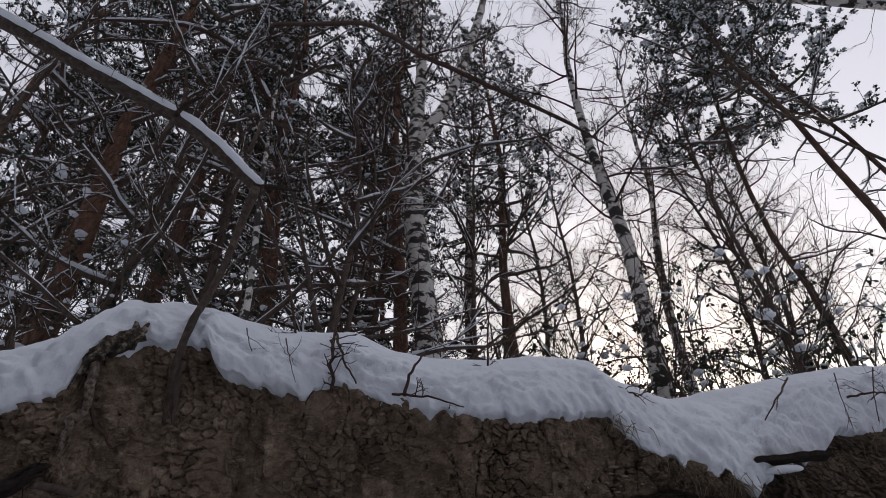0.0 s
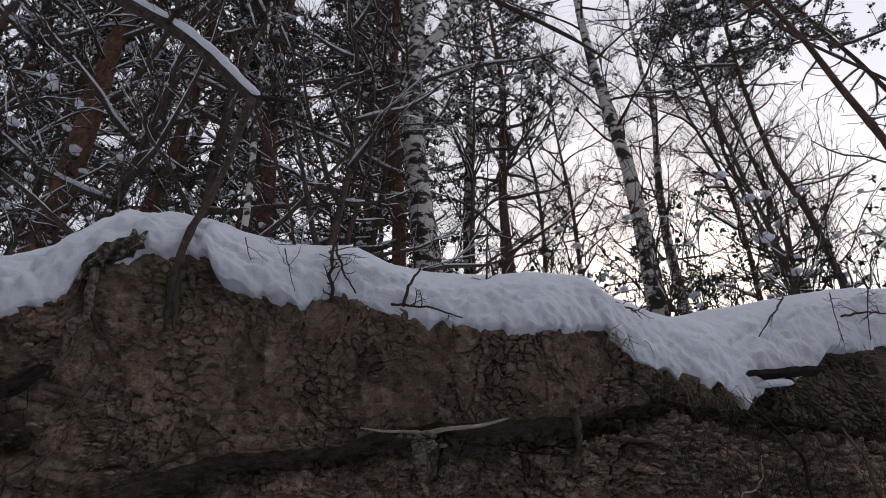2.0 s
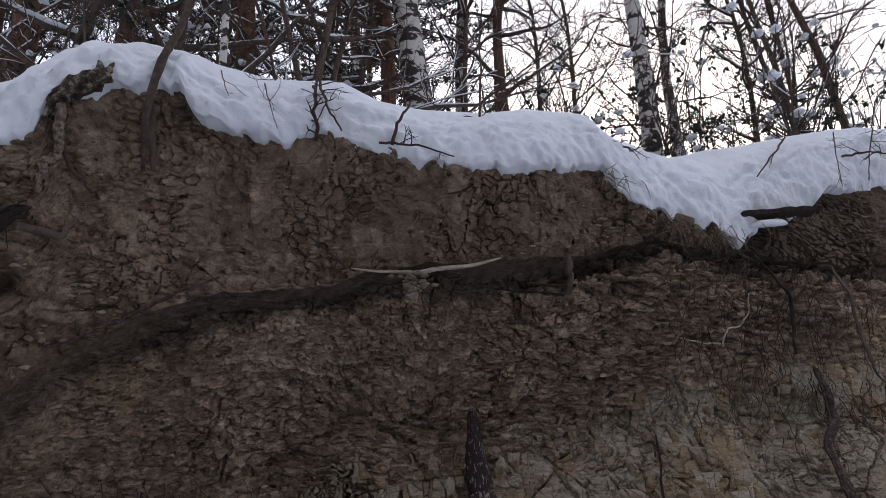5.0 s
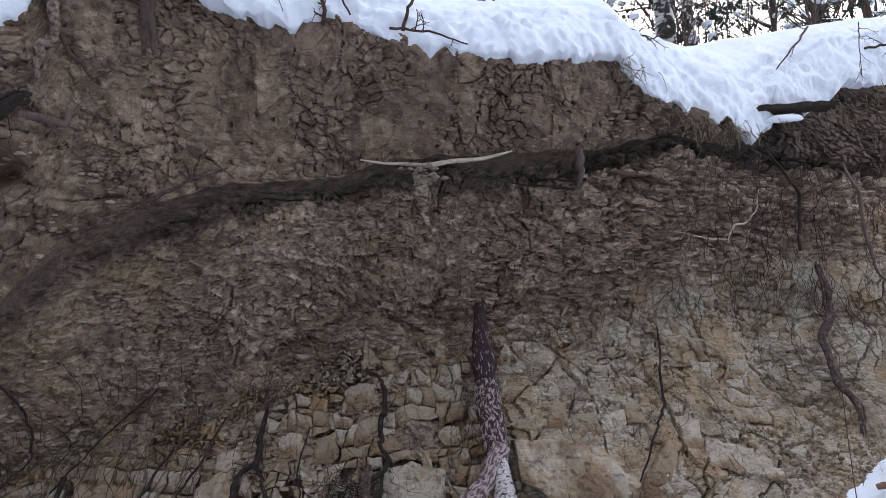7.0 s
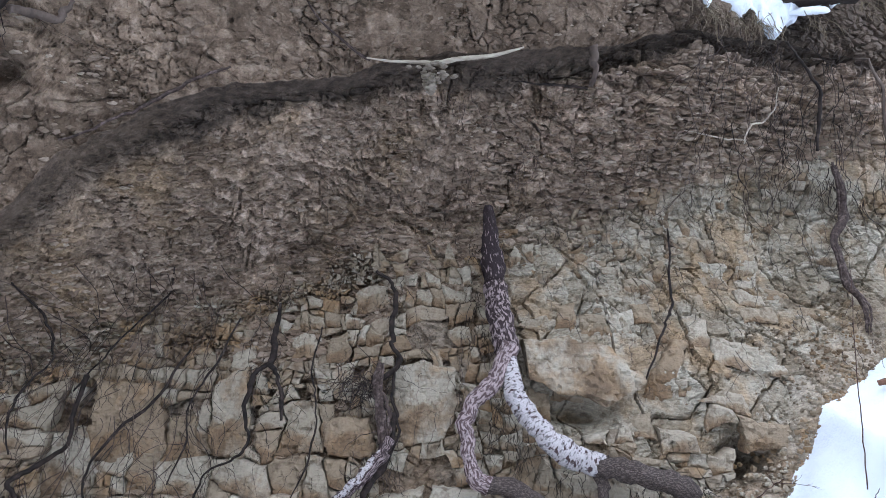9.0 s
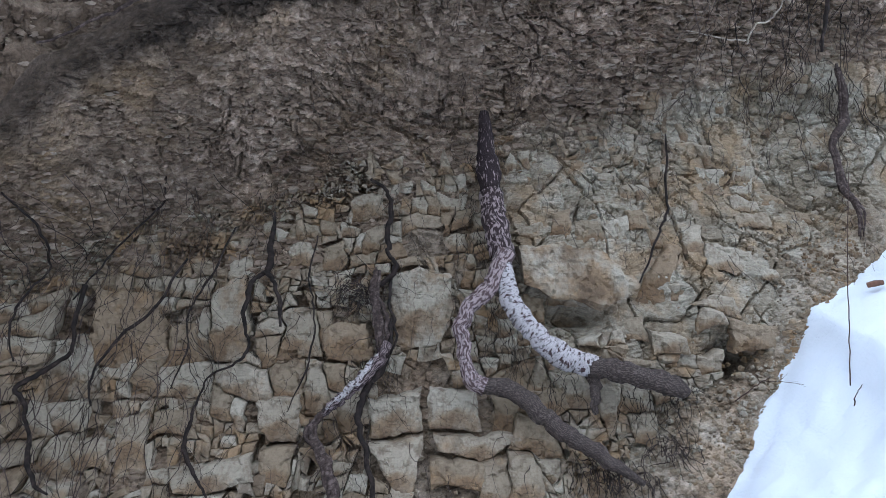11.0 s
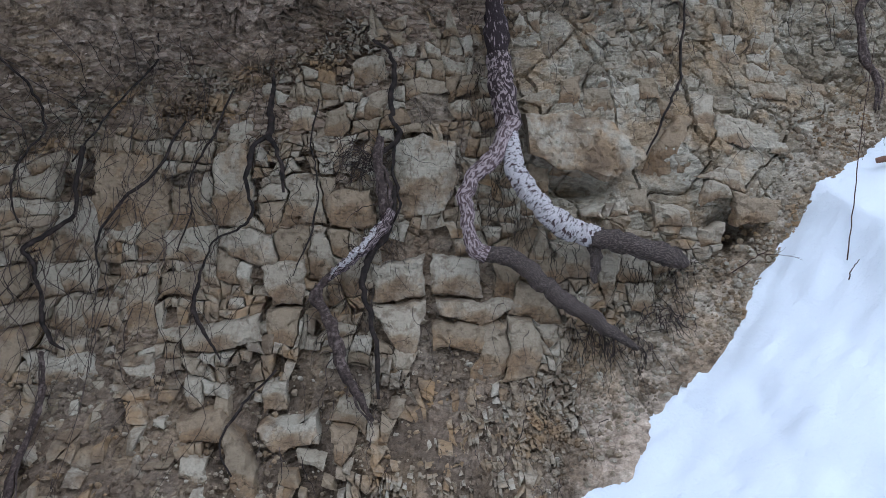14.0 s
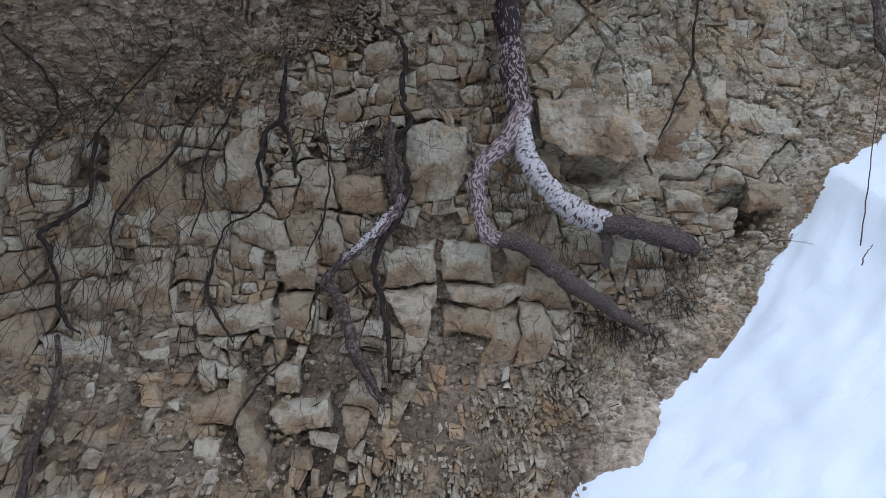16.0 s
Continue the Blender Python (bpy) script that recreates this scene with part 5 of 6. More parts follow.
overhanging([(-2.45, 6.75, 10.0), (-2.47, 6.6, 10.14), (-2.56, 6.2, 10.33), (-2.74, 5.9, 10.64), (-3.0, 5.6, 10.96), (-3.38, 5.4, 11.29), (-3.88, 5.2, 11.39), (-4.63, 5.1, 11.38), (-5.58, 5.0, 11.24)], (0.05, 0.048, 0.045, 0.042, 0.04, 0.036, 0.03, 0.025, 0.015), TWIG, "arched pine branch carrying a line of snow", 31, 16)
overhanging([(1.69, 4.3, 7.23), (1.28, 4.2, 7.51), (0.70, 4.1, 7.85), (0.10, 4.0, 8.21), (-0.28, 4.0, 8.53), (-0.64, 4.1, 9.13), (-1.05, 4.3, 9.79), (-1.81, 4.8, 10.71), (-2.76, 5.4, 11.77), (-2.95, 6.7, 13.4)], (0.008, 0.02, 0.024, 0.026, 0.03, 0.03, 0.032, 0.034, 0.036, 0.05), TWIG, "long dark bare branch hanging across the sky", 32, 26, 1.1, 0, False)
overhanging([(4.72, 5.65, 13.7), (4.99, 5.5, 13.04), (6.11, 5.4, 12.70), (7.40, 5.3, 12.26), (8.23, 5.2, 11.83)], (0.09, 0.075, 0.07, 0.075, 0.06), BIRCH, "pale bare limb dusted with snow", 33, 12, 1.3)
overhanging([(2.39, 5.5, 12.11), (3.05, 5.5, 11.70), (3.64, 5.5, 11.12), (4.26, 5.5, 10.25), (4.73, 5.5, 9.47), (5.73, 5.5, 8.42), (7.3, 5.5, 6.6), (9.2, 5.5, 4.2)], (0.007, 0.010, 0.013, 0.017, 0.02, 0.022, 0.026, 0.03), GREYBARK, "thin dead tree leaning through the branches", 34, 10, 0.7, 0.5)
overhanging([(-0.28, 6.42, 9.6), (-0.16, 6.35, 9.58), (0.38, 6.1, 9.53), (0.70, 6.0, 9.49), (1.26, 5.9, 9.49), (1.74, 5.8, 9.63)], (0.03, 0.025, 0.022, 0.02, 0.014, 0.008), GREYBARK, "snow-covered birch side branch", 35, 8, 0.5)
overhanging([(-0.25, 6.42, 7.6), (-0.61, 6.3, 7.64), (-0.88, 6.1, 7.65), (-1.17, 6.0, 7.75), (-1.57, 5.8, 7.80), (-1.89, 5.6, 7.78)], (0.03, 0.026, 0.022, 0.02, 0.016, 0.01), GREYBARK, "thin branch with a line of snow", 36, 10, 0.6)
overhanging([(-0.24, 6.42, 7.15), (-0.45, 6.3, 7.19), (-0.92, 6.1, 7.17), (-1.25, 6.0, 7.21), (-1.53, 5.9, 7.35), (-1.89, 5.6, 7.39)], (0.03, 0.026, 0.022, 0.02, 0.016, 0.01), GREYBARK, "thin branch with a line of snow", 37, 10, 0.6)
overhanging([(-0.40, 6.42, 10.1), (0.07, 6.42, 11.2), (0.40, 6.42, 12.6), (0.74, 6.42, 14.3), (0.9, 6.42, 15.6)], (0.09, 0.085, 0.08, 0.075, 0.06), BIRCH, "white fork of the large birch", 38, 10, 1.2, 0.2)
overhanging([(-4.35, 6.0, 8.6), (-4.0, 5.7, 8.5), (-3.75, 5.5, 8.9), (-3.6, 5.4, 9.6), (-3.7, 5.3, 10.3)], (0.05, 0.045, 0.04, 0.035, 0.02), GREYBARK, "crooked side branch white with snow", 39, 12, 0.8)

birchling = thing("birch_sapling", "thin white birch sapling standing behind the snow", "tree", "saplings")
limb([(-1.64, 4.6, 4.1), (-1.69, 4.6, 5.18), (-1.76, 4.6, 6.0), (-1.9, 4.65, 7.1), (-2.1, 4.8, 9.0)], (0.034, 0.033, 0.031, 0.027, 0.016), BIRCH, birchling, "trunk", "", 41)

# twigs and dry stems that stand in the snow
TWIGS = [
    ([(0.29, 3.64, 4.0), (0.30, 3.66, 4.45), (0.33, 3.7, 5.05), (0.38, 3.75, 5.9)], 0.008, 8),
    ([(-0.64, 3.38, 3.72), (-0.64, 3.27, 3.88), (-0.66, 3.34, 4.12), (-0.66, 3.45, 4.46)], 0.012, 9),
    ([(-0.66, 3.36, 4.14), (-0.57, 3.26, 3.88), (-0.49, 3.30, 3.73)], 0.009, 5),
    ([(-0.22, 3.38, 3.70), (-0.17, 3.33, 3.86), (-0.11, 3.38, 4.0)], 0.011, 0),
    ([(-1.13, 3.14, 4.0), (-1.10, 3.10, 3.92), (-1.06, 3.12, 3.82)], 0.004, 2),
    ([(-0.92, 3.24, 4.0), (-0.88, 3.19, 3.87), (-0.82, 3.24, 3.70)], 0.004, 3),
    ([(2.73, 4.60, 4.62), (2.42, 4.30, 4.26), (2.24, 4.24, 4.04)], 0.009, 2),
    ([(1.16, 3.90, 4.09), (1.30, 3.95, 4.06), (1.43, 4.10, 4.20)], 0.008, 8),
    ([(-0.29, 3.36, 3.70), (-0.08, 3.32, 3.66), (0.12, 3.40, 3.64)], 0.008, 4),
    ([(3.05, 4.5, 4.60), (2.97, 4.42, 4.38), (3.0, 4.5, 4.12)], 0.005, 6),
    ([(3.45, 4.6, 4.72), (3.32, 4.52, 4.5), (3.3, 4.62, 4.25)], 0.006, 10),
    ([(3.1, 4.56, 4.42), (3.3, 4.52, 4.44), (3.6, 4.66, 4.5)], 0.010, 3),
    ([(1.78, 3.29, 1.0), (1.77, 3.28, 1.3), (1.78, 3.3, 1.6), (1.80, 3.32, 1.95)], 0.003, 0),
    ([(1.74, 3.2, 0.93), (1.73, 3.17, 0.98), (1.75, 3.16, 1.03)], 0.003, 0),
    ([(1.44, 3.68, 0.85), (1.52, 3.64, 0.93), (1.6, 3.64, 0.98)], 0.0035, 2),
]
for k, (pts, r, n) in enumerate(TWIGS):
    s = Soup()
    r_ = np.random.RandomState(300 + k)
    line = spline(pts, 6)
    line[1:-1] += r_.normal(0, r * 0.5, (len(line) - 2, 3))
    tube(s, line, np.linspace(r, r * 0.5, len(line)), 5, 0.1, r_)
    if n:
        side_twigs(s, line, n, 0.16 if r < 0.0095 else 0.22, r_, r * 0.5)
    tagged(new("dry_twig", s.mesh("dry_twig", TWIG)), "thin dark leafless twig standing in the snow", "twig", "twigs in the snow")

# the stump on the edge
stump = thing("stump", "weathered grey-green tree stump capped by snow", "stump")
limb([(-1.92, 3.10, 3.52), (-1.85, 2.98, 3.64), (-1.77, 2.98, 3.76), (-1.66, 3.02, 3.87)], (0.018, 0.036, 0.05, 0.056), MOSSY, stump, "trunk", "", 61, 10, wobble=0.4)
for k_, (dx, dz, r0) in enumerate(((0.03, 0.03, 0.04), (-0.02, -0.04, 0.035))):
    limb([(-1.88 + dx, 2.99, 3.56 + dz), (-1.81 + dx, 2.94, 3.67 + dz), (-1.74 + dx, 2.95, 3.76 + dz), (-1.66 + dx, 3.0, 3.85 + dz)], (r0 * 0.25, r0 * 0.6, r0 * 0.8, r0 * 0.45), MOSSY, stump, "bark", "", 63 + k_, 8, wobble=0.4)
limb([(-1.67, 3.0, 3.84), (-1.64, 3.0, 3.90), (-1.62, 3.03, 3.97)], (0.014, 0.011, 0.008), TWIG, stump, "twig", "", 62)

# a sod ledge that sticks out under the snow, with a strip of snow below it
s = Soup()
n = 14
rng = np.random.RandomState(4)
edge = [(2.03 + 0.62 * i / (n - 1), 4.12 + 0.008 * rng.normal() + 0.16 * i / (n - 1), 3.685 + 0.14 * i / (n - 1) + 0.002 * rng.normal()) for i in range(n)]
top = [(x, y, z + 0.02) for x, y, z in edge] + [(x, y + 0.12, z + 0.03) for x, y, z in edge[::-1]]
bot = [(x, y + 0.02, z + 0.002 - 0.006 * rng.uniform()) for x, y, z in edge] + [(x, y + 0.12, z + 0.0) for x, y, z in edge[::-1]]
m = len(top)
s.add(top + bot, [tuple(range(m)), tuple(range(2 * m - 1, m - 1, -1))] + [(i, i + m, (i + 1) % m + m, (i + 1) % m) for i in range(m)])
tagged(new("sod_ledge", s.mesh("sod_ledge", DARKBARK, True)), "dark frozen sod ledge jutting out under the snow", "sod")
s = Soup()
tube(s, spline([(2.06, 4.24, 3.645), (2.16, 4.20, 3.65), (2.26, 4.22, 3.67), (2.36, 4.27, 3.70), (2.43, 4.34, 3.73)], 4), np.interp(np.linspace(0, 1, 17), [0, 0.3, 0.7, 1], [0.008, 0.027, 0.024, 0.006]), 7, 0.12, rng)
tagged(new("snow_patch", s.mesh("snow_patch", SNOW)), "strip of snow caught under the sod ledge", "snow")

# dry grass and rootlets at the broken edge
s = Soup()
for x0, z0, count, ln in ((1.5, 3.6, 24, 0.2), (1.62, 3.58, 15, 0.18), (1.1, 3.8, 30, 0.16), (1.85, 3.6, 40, 0.15), (2.3, 3.7, 15, 0.2), (2.8, 3.95, 20, 0.2), (3.2, 4.15, 20, 0.2)):
    for _ in range(count):
        x, z = x0 + rng.normal() * 0.06, z0 + rng.normal() * 0.03
        p = np.array([x, float(face_y(np.array(x), np.array(z))) - 0.05 - 0.1 * rng.uniform(), z])
        g = grow(p - np.array([0, 0, 0.06]), (rng.normal() * 0.35, -0.25, -0.2), ln * rng.uniform(0.5, 1.2), 6, rng, 0.2, -0.3)
        tube(s, g, np.linspace(0.003, 0.0012, 6), 3, cap=False)
tagged(new("dry_grass", s.mesh("dry_grass", GRASS)), "tufts of dry straw-coloured grass under the snow lip", "grass", kind="stuff")

# a clod that hangs from the pale root
s = Soup()
for k in range(60):
    f = rng.uniform()
    c = np.array([-0.11 + 0.075 * (1 - f) * rng.normal(), clay_y(-0.11, 3.12) - 0.075 + 0.02 * rng.normal(), 3.10 - 0.16 * f + 0.01 * rng.normal()])
    snow_lump(s, c, 0.022 * rng.uniform(0.5, 1.2), rng)
tagged(new("earth_clod", s.mesh("earth_clod", CLOD, True)), "lump of dry clay held by rootlets under the root", "clod", kind="stuff")
# a brown chip of wood on the drift
s = Soup()
tube(s, [(2.17, 3.76, 1.425), (2.20, 3.75, 1.435), (2.24, 3.74, 1.44)], (0.014, 0.016, 0.013), 7, 0.15, rng)
tagged(new("wood_chip", s.mesh("wood_chip", PINE, True)), "short red-brown piece of wood lying on snow", "wood")

# ---- the broken marl: jointed blocks ----
from mathutils.geometry import delaunay_2d_cdt


def split(poly, rng, target):
    """Cut a convex piece of the face until every part is about as small as the rock breaks there."""
    done, todo = [], [poly]
    while todo:
        q = todo.pop()
        lo, hi = q.min(0), q.max(0)
        w, h = hi - lo
        c = q.mean(0)
        area = 0.5 * abs(np.dot(q[:, 0], np.roll(q[:, 1], 1)) - np.dot(q[:, 1], np.roll(q[:, 0], 1)))
        if area < target(c) * rng.uniform(0.5, 2.0) or area < 4e-4:
            done.append(q)
            continue
        across = w > h * rng.uniform(0.7, 1.5)
        loose = 1.0 if area > 0.008 else 1.8
        ang = (np.pi / 2 if across else 0.02) + loose * rng.normal() * (0.24 if across else 0.17)
        d = np.array([np.cos(ang), np.sin(ang)])
        nrm = np.array([-d[1], d[0]])
        at = lo + (hi - lo) * rng.uniform(0.3, 0.7, 2)
        side = (q - at) @ nrm
        a, b = [], []
        for i in range(len(q)):
            j = (i + 1) % len(q)
            (a if side[i] >= 0 else b).append(q[i])
            if side[i] * side[j] < 0:
                cut = q[i] + (q[j] - q[i]) * side[i] / (side[i] - side[j])
                a.append(cut)
                b.append(cut)
        for piece in (a, b):
            if len(piece) >= 3:
                todo.append(np.array(piece))
    return done


def slab(soup, q, rng, proud, tilt, depth, origin, rough=0.012, grid=0.017, gap=0.0, edge_w=0.008):
    """A block: a broken, stepped front inside a ragged outline, and sides that go into the bank."""
    c = q.mean(0)
    q = c + (q - c) * (1 - gap / np.sqrt(((q - c) ** 2).sum(1)).mean())
    rim = []
    for i in range(len(q)):
        j = (i + 1) % len(q)
        cuts = max(1, int(np.linalg.norm(q[j] - q[i]) / (1.2 * grid)))
        rim += [q[i] + (q[j] - q[i]) * k / cuts for k in range(cuts)]
    p = np.array(rim)
    p = p + 0.05 * np.stack([fbm(p[:, 0], p[:, 1], 0.16, 151, 4, 0.6), fbm(p[:, 0], p[:, 1], 0.16, 155, 4, 0.6)], 1)
    n = len(p)
    lo, hi = p.min(0), p.max(0)
    gx_, gz_ = np.meshgrid(np.arange(lo[0], hi[0], grid), np.arange(lo[1], hi[1], grid))
    inner = np.stack([gx_.ravel(), gz_.ravel()], 1) + rng.uniform(-0.3, 0.3, (gx_.size, 2)) * grid
    flat = np.vstack([p, inner])
    co, _, tris, _, _, _ = delaunay_2d_cdt([Vector((float(x), float(z))) for x, z in flat], [], [list(range(n))], 1, 1e-6)
    v = np.array([(k.x, k.y) for k in co])
    e = np.roll(p, -1, 0) - p
    near = np.full(len(v), 9.0)
    for (ax, az), (ex, ez) in zip(p, e):
        t = np.clip(((v[:, 0] - ax) * ex + (v[:, 1] - az) * ez) / (ex * ex + ez * ez + 1e-12), 0, 1)
        near = np.minimum(near, np.hypot(v[:, 0] - ax - t * ex, v[:, 1] - az - t * ez))
    lift = 0.75 * swell(v[:, 0], v[:, 1]) + 0.25 * float(swell(np.array(c[0]), np.array(c[1])))
    base = float(face_y(np.array(c[0]), np.array(c[1])))
    tx, tz = rng.normal(0, tilt, 2)
    h, j, _ = facets(v[:, 0] + 0.25 * v[:, 1] + 0.02 * fbm(v[:, 0], v[:, 1], 0.1, 161, 2), v[:, 1] * 1.2, 0.11, 163, 1.2)
    g, k, _ = facets(v[:, 0], v[:, 1] + 0.2 * v[:, 0], 0.05, 167, 1.4)
    y = face_y(v[:, 0], v[:, 1]) * 0.6 + base * 0.4 - lift - proud + tx * (v[:, 0] - c[0]) + tz * (v[:, 1] - c[1])
    y = y - rough * h - 0.35 * rough * g + 0.6 * rough * (1 - smooth(0.02, 0.06, j)) + 0.010 * (1 - smooth(0.0, edge_w, near)) ** 2
    verts = np.stack([v[:, 0], y, v[:, 1]], 1)
    edge = [i for i in range(len(v)) if near[i] < 1e-4]
    edge.sort(key=lambda i: float(np.arctan2(v[i, 1] - c[1], v[i, 0] - c[0])))
    m = len(v)
    skirt = verts[edge] + np.array([0, depth + proud, 0])
    faces = [tuple(t) for t in tris]
    faces += [(edge[i], edge[(i + 1) % len(edge)], m + (i + 1) % len(edge), m + i) for i in range(len(edge))]
    soup.add((np.vstack([verts, skirt]) - origin).tolist(), faces)


def piece_size(c):
    """How large the rock breaks at a place: sound beds low down, shattered seams between them, crumbs at the top and the foot."""
    x, z = c
    top = STONY(x) - z
    sound = 0.006 + 0.06 * float(smooth(0.25, 0.8, top)) * float(1 - 0.6 * smooth(0.35, 1.2, x))
    low = float(smooth(-0.05, 0.35, z - 0.15 - 0.25 * x))
    seam = float(smooth(-0.12, 0.10, fbm(np.array(0.6 * x), np.array(1.6 * z), 0.45, 131, 3)))
    seam = max(seam, 0.5 * float(smooth(0.15, 0.5, x) * smooth(0.95, 1.3, z)))
    return (0.0015 * (1 - low) + sound * low) * (0.06 + 0.94 * seam)


rng = np.random.RandomState(3)
BOULDER = np.array([(0.40, 1.61), (0.66, 1.64), (0.87, 1.60), (1.03, 1.44), (0.98, 1.35), (0.81, 1.30), (0.59, 1.37), (0.40, 1.43)])
# the large blocks that stand out of the rock, as outlines on the face, and whether they are stained ochre
BLOCKS_LEFT = [
    ([(-1.91, 1.40), (-1.58, 1.41), (-1.50, 0.99), (-1.71, 0.98), (-1.87, 0.99)], 0), ([(-1.29, 1.42), (-1.11, 1.45), (-1.03, 1.10), (-1.10, 0.98), (-1.25, 1.0)], 1),
    ([(-1.51, 1.21), (-1.34, 1.21), (-1.30, 0.99), (-1.50, 0.98)], 0), ([(-1.48, 0.77), (-1.32, 0.79), (-1.33, 0.66), (-1.50, 0.64)], 0),
    ([(-1.70, 0.79), (-1.53, 0.80), (-1.48, 0.53), (-1.63, 0.50)], 1), ([(-1.92, 0.66), (-1.72, 0.68), (-1.66, 0.53), (-1.85, 0.52)], 1),
    ([(-2.13, 0.41), (-1.78, 0.42), (-1.72, 0.33), (-1.98, 0.28)], 0), ([(-1.31, 0.19), (-1.09, 0.21), (-1.05, 0.11), (-1.27, 0.11)], 0)]
BLOCKS_MIDDLE = [
    ([(-0.29, 1.50), (0.04, 1.50), (0.03, 1.31), (-0.05, 1.11), (-0.26, 1.08), (-0.29, 1.25)], 0), ([(-0.42, 0.85), (-0.11, 0.90), (-0.11, 0.69), (-0.39, 0.67)], 0),
    ([(-0.39, 0.66), (-0.11, 0.68), (-0.15, 0.43), (-0.25, 0.41), (-0.33, 0.51)], 0), ([(-0.65, 1.19), (-0.56, 1.23), (-0.41, 1.23), (-0.39, 1.05), (-0.63, 1.02)], 0),
    ([(-0.91, 1.65), (-0.77, 1.67), (-0.73, 1.52), (-0.88, 1.50)], 1), ([(-0.71, 1.63), (-0.59, 1.66), (-0.55, 1.53), (-0.58, 1.50), (-0.68, 1.50)], 0),
    ([(-0.57, 1.92), (-0.48, 1.98), (-0.36, 1.97), (-0.34, 1.81), (-0.55, 1.79)], 0), ([(-0.97, 0.84), (-0.75, 0.87), (-0.75, 0.63), (-0.94, 0.61)], 0)]
BLOCKS_RIGHT = [
    ([(-0.08, 0.90), (0.18, 0.89), (0.18, 0.71), (-0.08, 0.70)], 0), ([(-0.07, 0.69), (0.38, 0.69), (0.39, 0.65), (0.19, 0.59), (-0.05, 0.61)], 0),
    ([(-0.08, 0.57), (0.25, 0.58), (0.25, 0.48), (-0.07, 0.47)], 1), ([(0.07, 1.85), (0.18, 1.86), (0.17, 1.75), (0.06, 1.73)], 0),
    ([(-0.95, 0.60), (-0.75, 0.62), (-0.80, 0.48), (-0.92, 0.42)], 0), ([(0.40, 0.89), (0.63, 0.88), (0.65, 0.77), (0.46, 0.76)], 0),
    ([(1.02, 1.31), (1.13, 1.59), (1.22, 1.65), (1.30, 1.62), (1.21, 1.35), (1.10, 1.25)], 0), ([(-1.39, 0.55), (-0.98, 0.58), (-0.94, 0.46), (-1.33, 0.43)], 0),
    ([(-0.93, 0.16), (-0.63, 0.21), (-0.60, 0.11), (-0.82, 0.06)], 1)]
LARGE = [(np.array(q), ochre) for q, ochre in BLOCKS_LEFT + BLOCKS_MIDDLE + BLOCKS_RIGHT]


def inside(c, q):
    """Whether c lies in the outline q, whichever way round it runs."""
    e = np.roll(q, -1, 0) - q
    s = e[:, 0] * (c[1] - q[:, 1]) - e[:, 1] * (c[0] - q[:, 0])
    return bool((s > 0).all() or (s < 0).all())


pieces = split(np.array([(-3.3, -0.4), (0.2, -0.4), (3.3, -0.4), (3.3, 2.9), (0.0, 3.0), (-3.3, 2.6)]), rng, piece_size)
keep = []
for q in pieces:
    c = q.mean(0)
    ragged = STONY(c[0]) + 0.22 * float(fbm(np.array(c[0]), np.array(c[1]), 0.4, 141, 3))
    if c[1] > ragged:
        continue
    if inside(c, BOULDER) or any(inside(c, q2) for q2, _ in LARGE):
        continue
    if c[1] < float(DRIFT(c[0])) + 0.02 and c[0] > 0.4:
        continue
    keep.append(q)
area = [0.5 * abs(np.dot(q[:, 0], np.roll(q[:, 1], 1)) - np.dot(q[:, 1], np.roll(q[:, 0], 1))) for q in keep]
order = np.argsort([-a for a in area])
stones = thing("marl_blocks", "pale broken marl blocks with ochre stains in the foot of the bank", "rock", kind="structure", place=(0, 4, 1))
for q, ochre in LARGE:
    s = Soup()
    c = q.mean(0)
    origin = on_face(c[0], c[1], 0.0)
    slab(s, q, rng, 0.016 + 0.014 * rng.uniform(), 0.04, 0.10, origin, 0.014, 0.017, 0.004)
    ob = new("stone", s.mesh("stone", OCHRE if ochre else STONE, True))
    ob.location = Vector(origin) - stones.location
    ob.parent = stones
placed = len(LARGE)
rest = Soup()
for i in order:
    q, c = keep[i], keep[i].mean(0)
    w, h = np.ptp(q, 0)
    if c[0] < -2.9 or c[0] > 2.7 or area[i] < 0.3 * w * h or rng.uniform() < 0.10:
        continue
    if abs(c[0] - 0.66) < 0.15 and abs(c[1] - 1.26) < 0.07:
        continue
    if c[1] < 0.4 and (h > 1.5 * w or rng.uniform() < 0.35):
        continue
    solid = float(smooth(0.15, 0.5, c[0]) * smooth(0.95, 1.3, c[1]))
    high = float(smooth(-0.5, -0.1, c[1] - STONY(c[0])))
    if rng.uniform() < max(0.6 * solid, 0.3 * high) or (c[0] > 0.6 and c[1] < float(DRIFT(c[0])) + 0.3):
        continue
    proud = 0.030 * rng.uniform() ** 1.6 - 0.010 + 0.015 * (rng.uniform() < 0.12) + 0.006 * solid - 0.006 * high
    gap = 0.002 + 0.009 * rng.uniform() ** 2
    tilt = 0.03 + 0.05 * high + 0.04 * (area[i] < 0.006)
    origin = on_face(c[0], c[1], 0.0)
    if placed < 298:
        s = Soup()
        slab(s, q, rng, proud, tilt, 0.09, origin, 0.016, 0.018, gap)
        ob = new("stone", s.mesh("stone", STONE, True))
        ob.location = Vector(origin) - stones.location
        ob.parent = stones
        placed += 1
    else:
        slab(rest, q, rng, proud, tilt, 0.06, np.zeros(3), 0.013, 0.022, 0.7 * gap)
part("small_stone", rest, STONE, stones, "", "stuff", True)


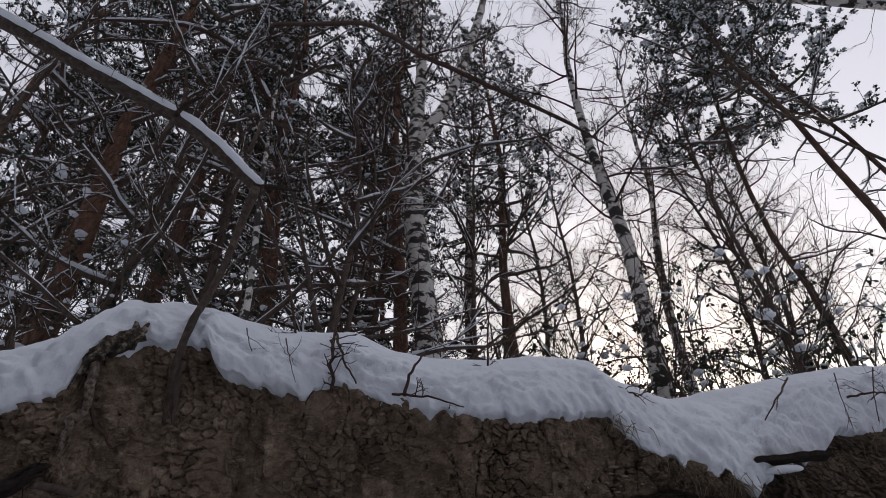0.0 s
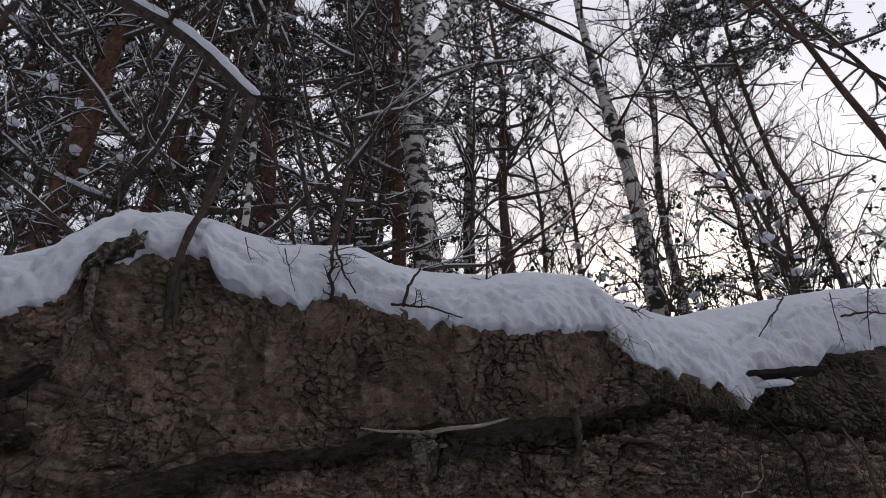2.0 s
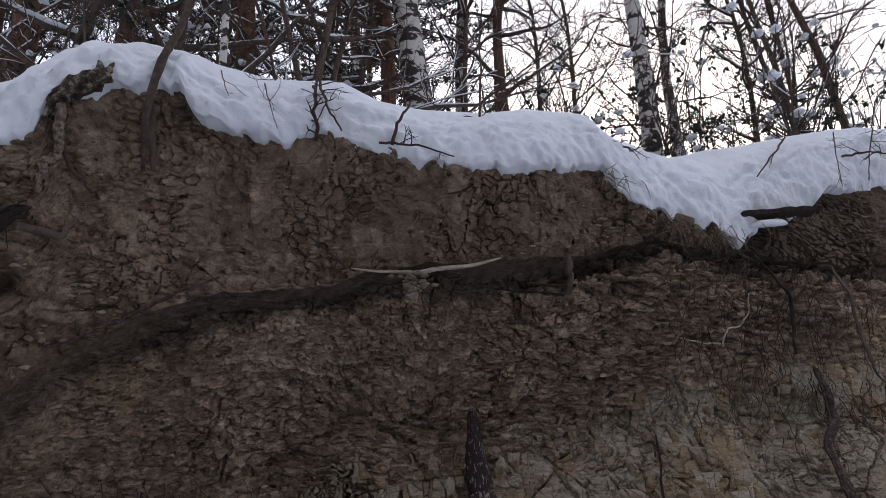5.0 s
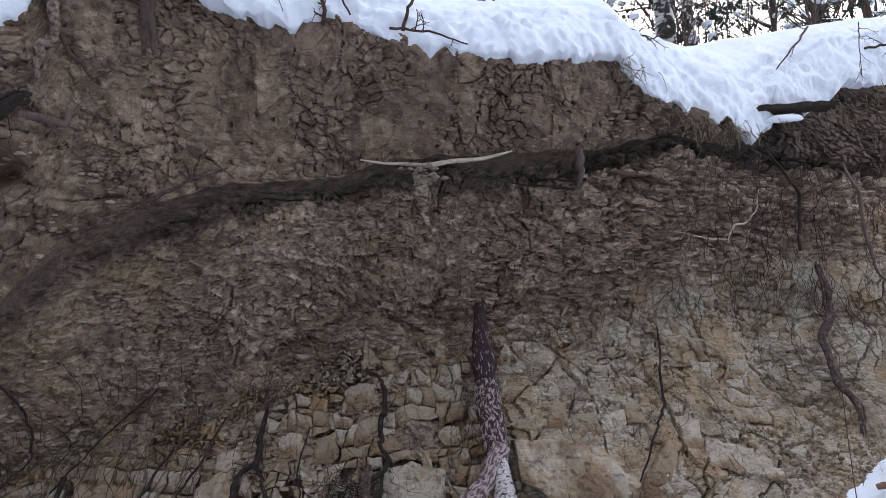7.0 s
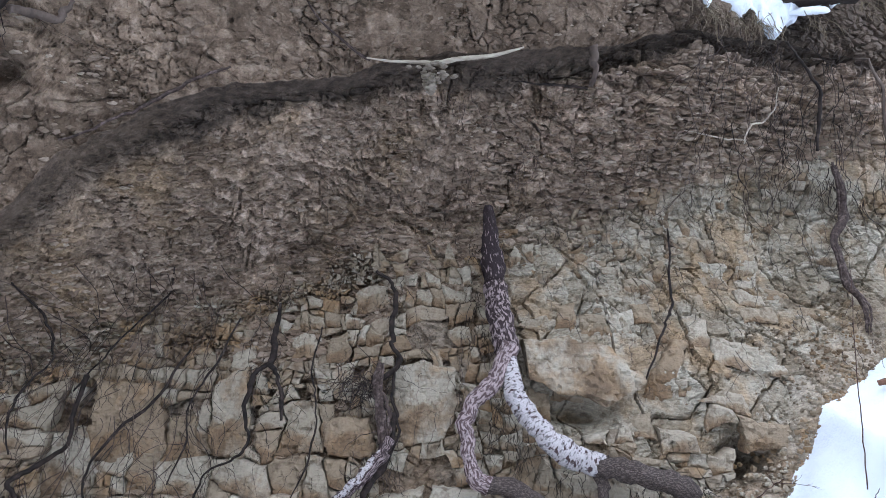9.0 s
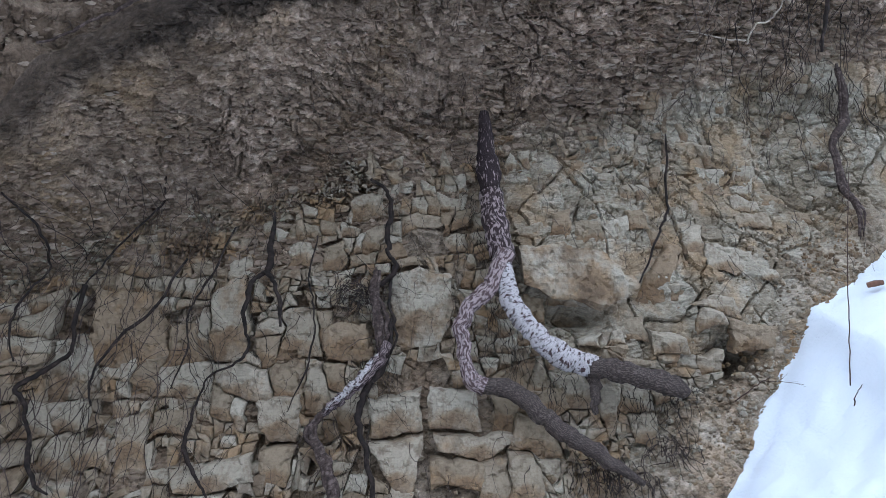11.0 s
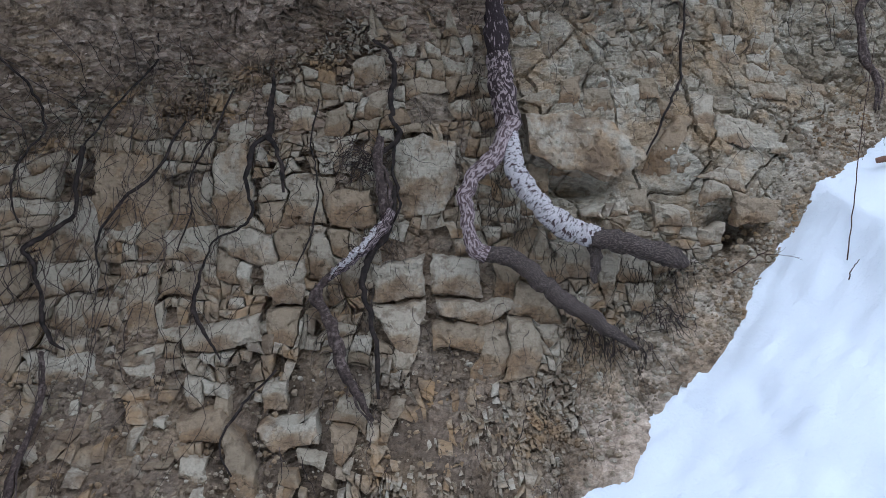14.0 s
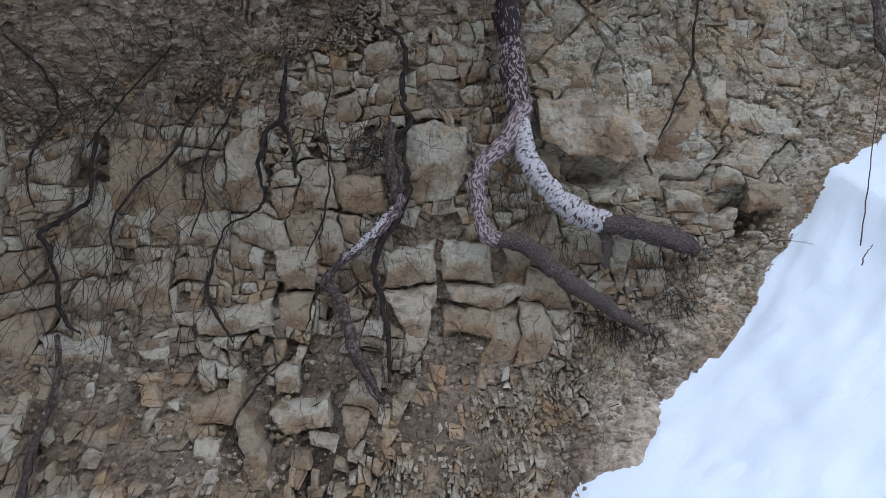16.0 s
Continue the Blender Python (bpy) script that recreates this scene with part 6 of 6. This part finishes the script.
def chip(soup, at, size, rng):
    """A small angular stone."""
    n = 5
    up, turn = rng.uniform(0.4, 0.8), rng.uniform(0, 6.3)
    verts = []
    for h, w in ((-up, 0.7), (0.1, 1.0), (up, 0.55)):
        for k in range(n):
            a = turn + 2 * np.pi * k / n + rng.uniform(-0.35, 0.35)
            r = size * w * rng.uniform(0.7, 1.25)
            verts.append((at[0] + r * np.cos(a), at[1] + r * np.sin(a) * 0.8, at[2] + h * size + rng.uniform(-0.2, 0.2) * size))
    faces = [tuple(range(n))[::-1], tuple(2 * n + k for k in range(n))]
    for j in range(2):
        faces += [(j * n + k, j * n + (k + 1) % n, (j + 1) * n + (k + 1) % n, (j + 1) * n + k) for k in range(n)]
    soup.add(verts, faces)


def flake(soup, at, size, rng):
    """A crumb of dry earth, longer than high, thrust out at its lower edge."""
    n, turn = 5, rng.uniform(0, 6.3)
    long_, high_ = size * rng.uniform(1.0, 1.9), size * rng.uniform(0.55, 0.9)
    verts = []
    for out_, w in ((-0.6, 1.0), (0.25, 0.95), (0.6, 0.5)):
        for k in range(n):
            a = turn + 2 * np.pi * k / n + rng.uniform(-0.3, 0.3)
            verts.append((at[0] + long_ * w * np.cos(a) * rng.uniform(0.6, 1.3), at[1] - out_ * size * rng.uniform(0.4, 1.4) + 0.4 * high_ * np.sin(a), at[2] + high_ * w * np.sin(a) * rng.uniform(0.6, 1.3)))
    faces = [tuple(2 * n + k for k in range(n))]
    for j in range(2):
        faces += [(j * n + k, j * n + (k + 1) % n, (j + 1) * n + (k + 1) % n, (j + 1) * n + k) for k in range(n)]
    soup.add(verts, faces)


loose_earth = Soup()
ex, ez = rng.uniform(-2.5, 2.7, 22000), rng.uniform(1.2, 3.3, 22000)
low_, top_ = STONY(ex) - 0.5 + 0.45 * smooth(-0.1, 0.4, ex), rim_line(ex) - 0.16
chosen = (ez > low_) & (ez < top_) & (fbm(ex, ez, 0.3, 191, 3) > -0.16)
ex, ez = ex[chosen], ez[chosen]
ey = face_y(ex, ez) - relief(ex, ez)
for x, y, z in zip(ex, ey, ez):
    coarse = 1 + 0.5 * float(1 - smooth(-0.1, 0.5, z - STONY(x)))
    flake(loose_earth, (x, y, z), (0.006 + 0.017 * rng.uniform() ** 2.2) * coarse, rng)
ex, ez = rng.uniform(-2.3, 1.6, 9000), rng.uniform(2.3, 3.9, 9000)
chosen = (ez > rim_line(ex) + 0.03) & (ez < CREST(ex) - 0.02) & (fbm(ex, ez, 0.25, 195, 3) > -0.05)
ex, ez = ex[chosen], ez[chosen]
ey = face_y(ex, ez) - relief(ex, ez)
clay_crumbs = Soup()
for x, y, z in zip(ex, ey, ez):
    flake(clay_crumbs, (x, y + 0.002, z), 0.004 + 0.016 * rng.uniform() ** 3, rng)
tagged(new("clay_crumbs", clay_crumbs.mesh("clay_crumbs", CLAYCRUMB, True)), "small crumbs of brown clay sticking to the wall", "earth", kind="stuff")
tagged(new("earth_crumbs", loose_earth.mesh("earth_crumbs", CRUMB, True)), "crumbs and flakes of dry brown loam on the face", "earth", kind="stuff")
rubble = Soup()
n_chips = 4600
cx, cz = rng.uniform(0.1, 2.5, n_chips), np.abs(rng.normal(size=n_chips)) * 0.28 - 0.05
cz = DRIFT(cx) + cz
low = rng.uniform(size=n_chips) > 0.55
cx = np.where(low, rng.uniform(-2.6, 1.0, n_chips), cx)
cz = np.where(low, rng.uniform(-0.3, 0.35, n_chips) + 0.2 * np.abs(rng.normal(size=n_chips)) * (cx > -0.6), cz)
cy = face_y(cx, cz) - relief(cx, cz)
for x, y, z in zip(cx, cy, cz):
    chip(rubble, (x, y - 0.004, z), 0.006 + 0.016 * rng.uniform() ** 2.5, rng)
tagged(new("rubble", rubble.mesh("rubble", STONE, True)), "loose pale stone chips and crumbs at the foot of the bank", "rubble", kind="stuff")
s = Soup()
slab(s, BOULDER, rng, 0.12, 0.03, 0.3, np.zeros(3), 0.022, 0.017, 0.0, 0.03)
boulder = tagged(new("boulder", s.mesh("boulder", OCHRE, True)), "large ochre marl boulder jutting over a hollow", "boulder")
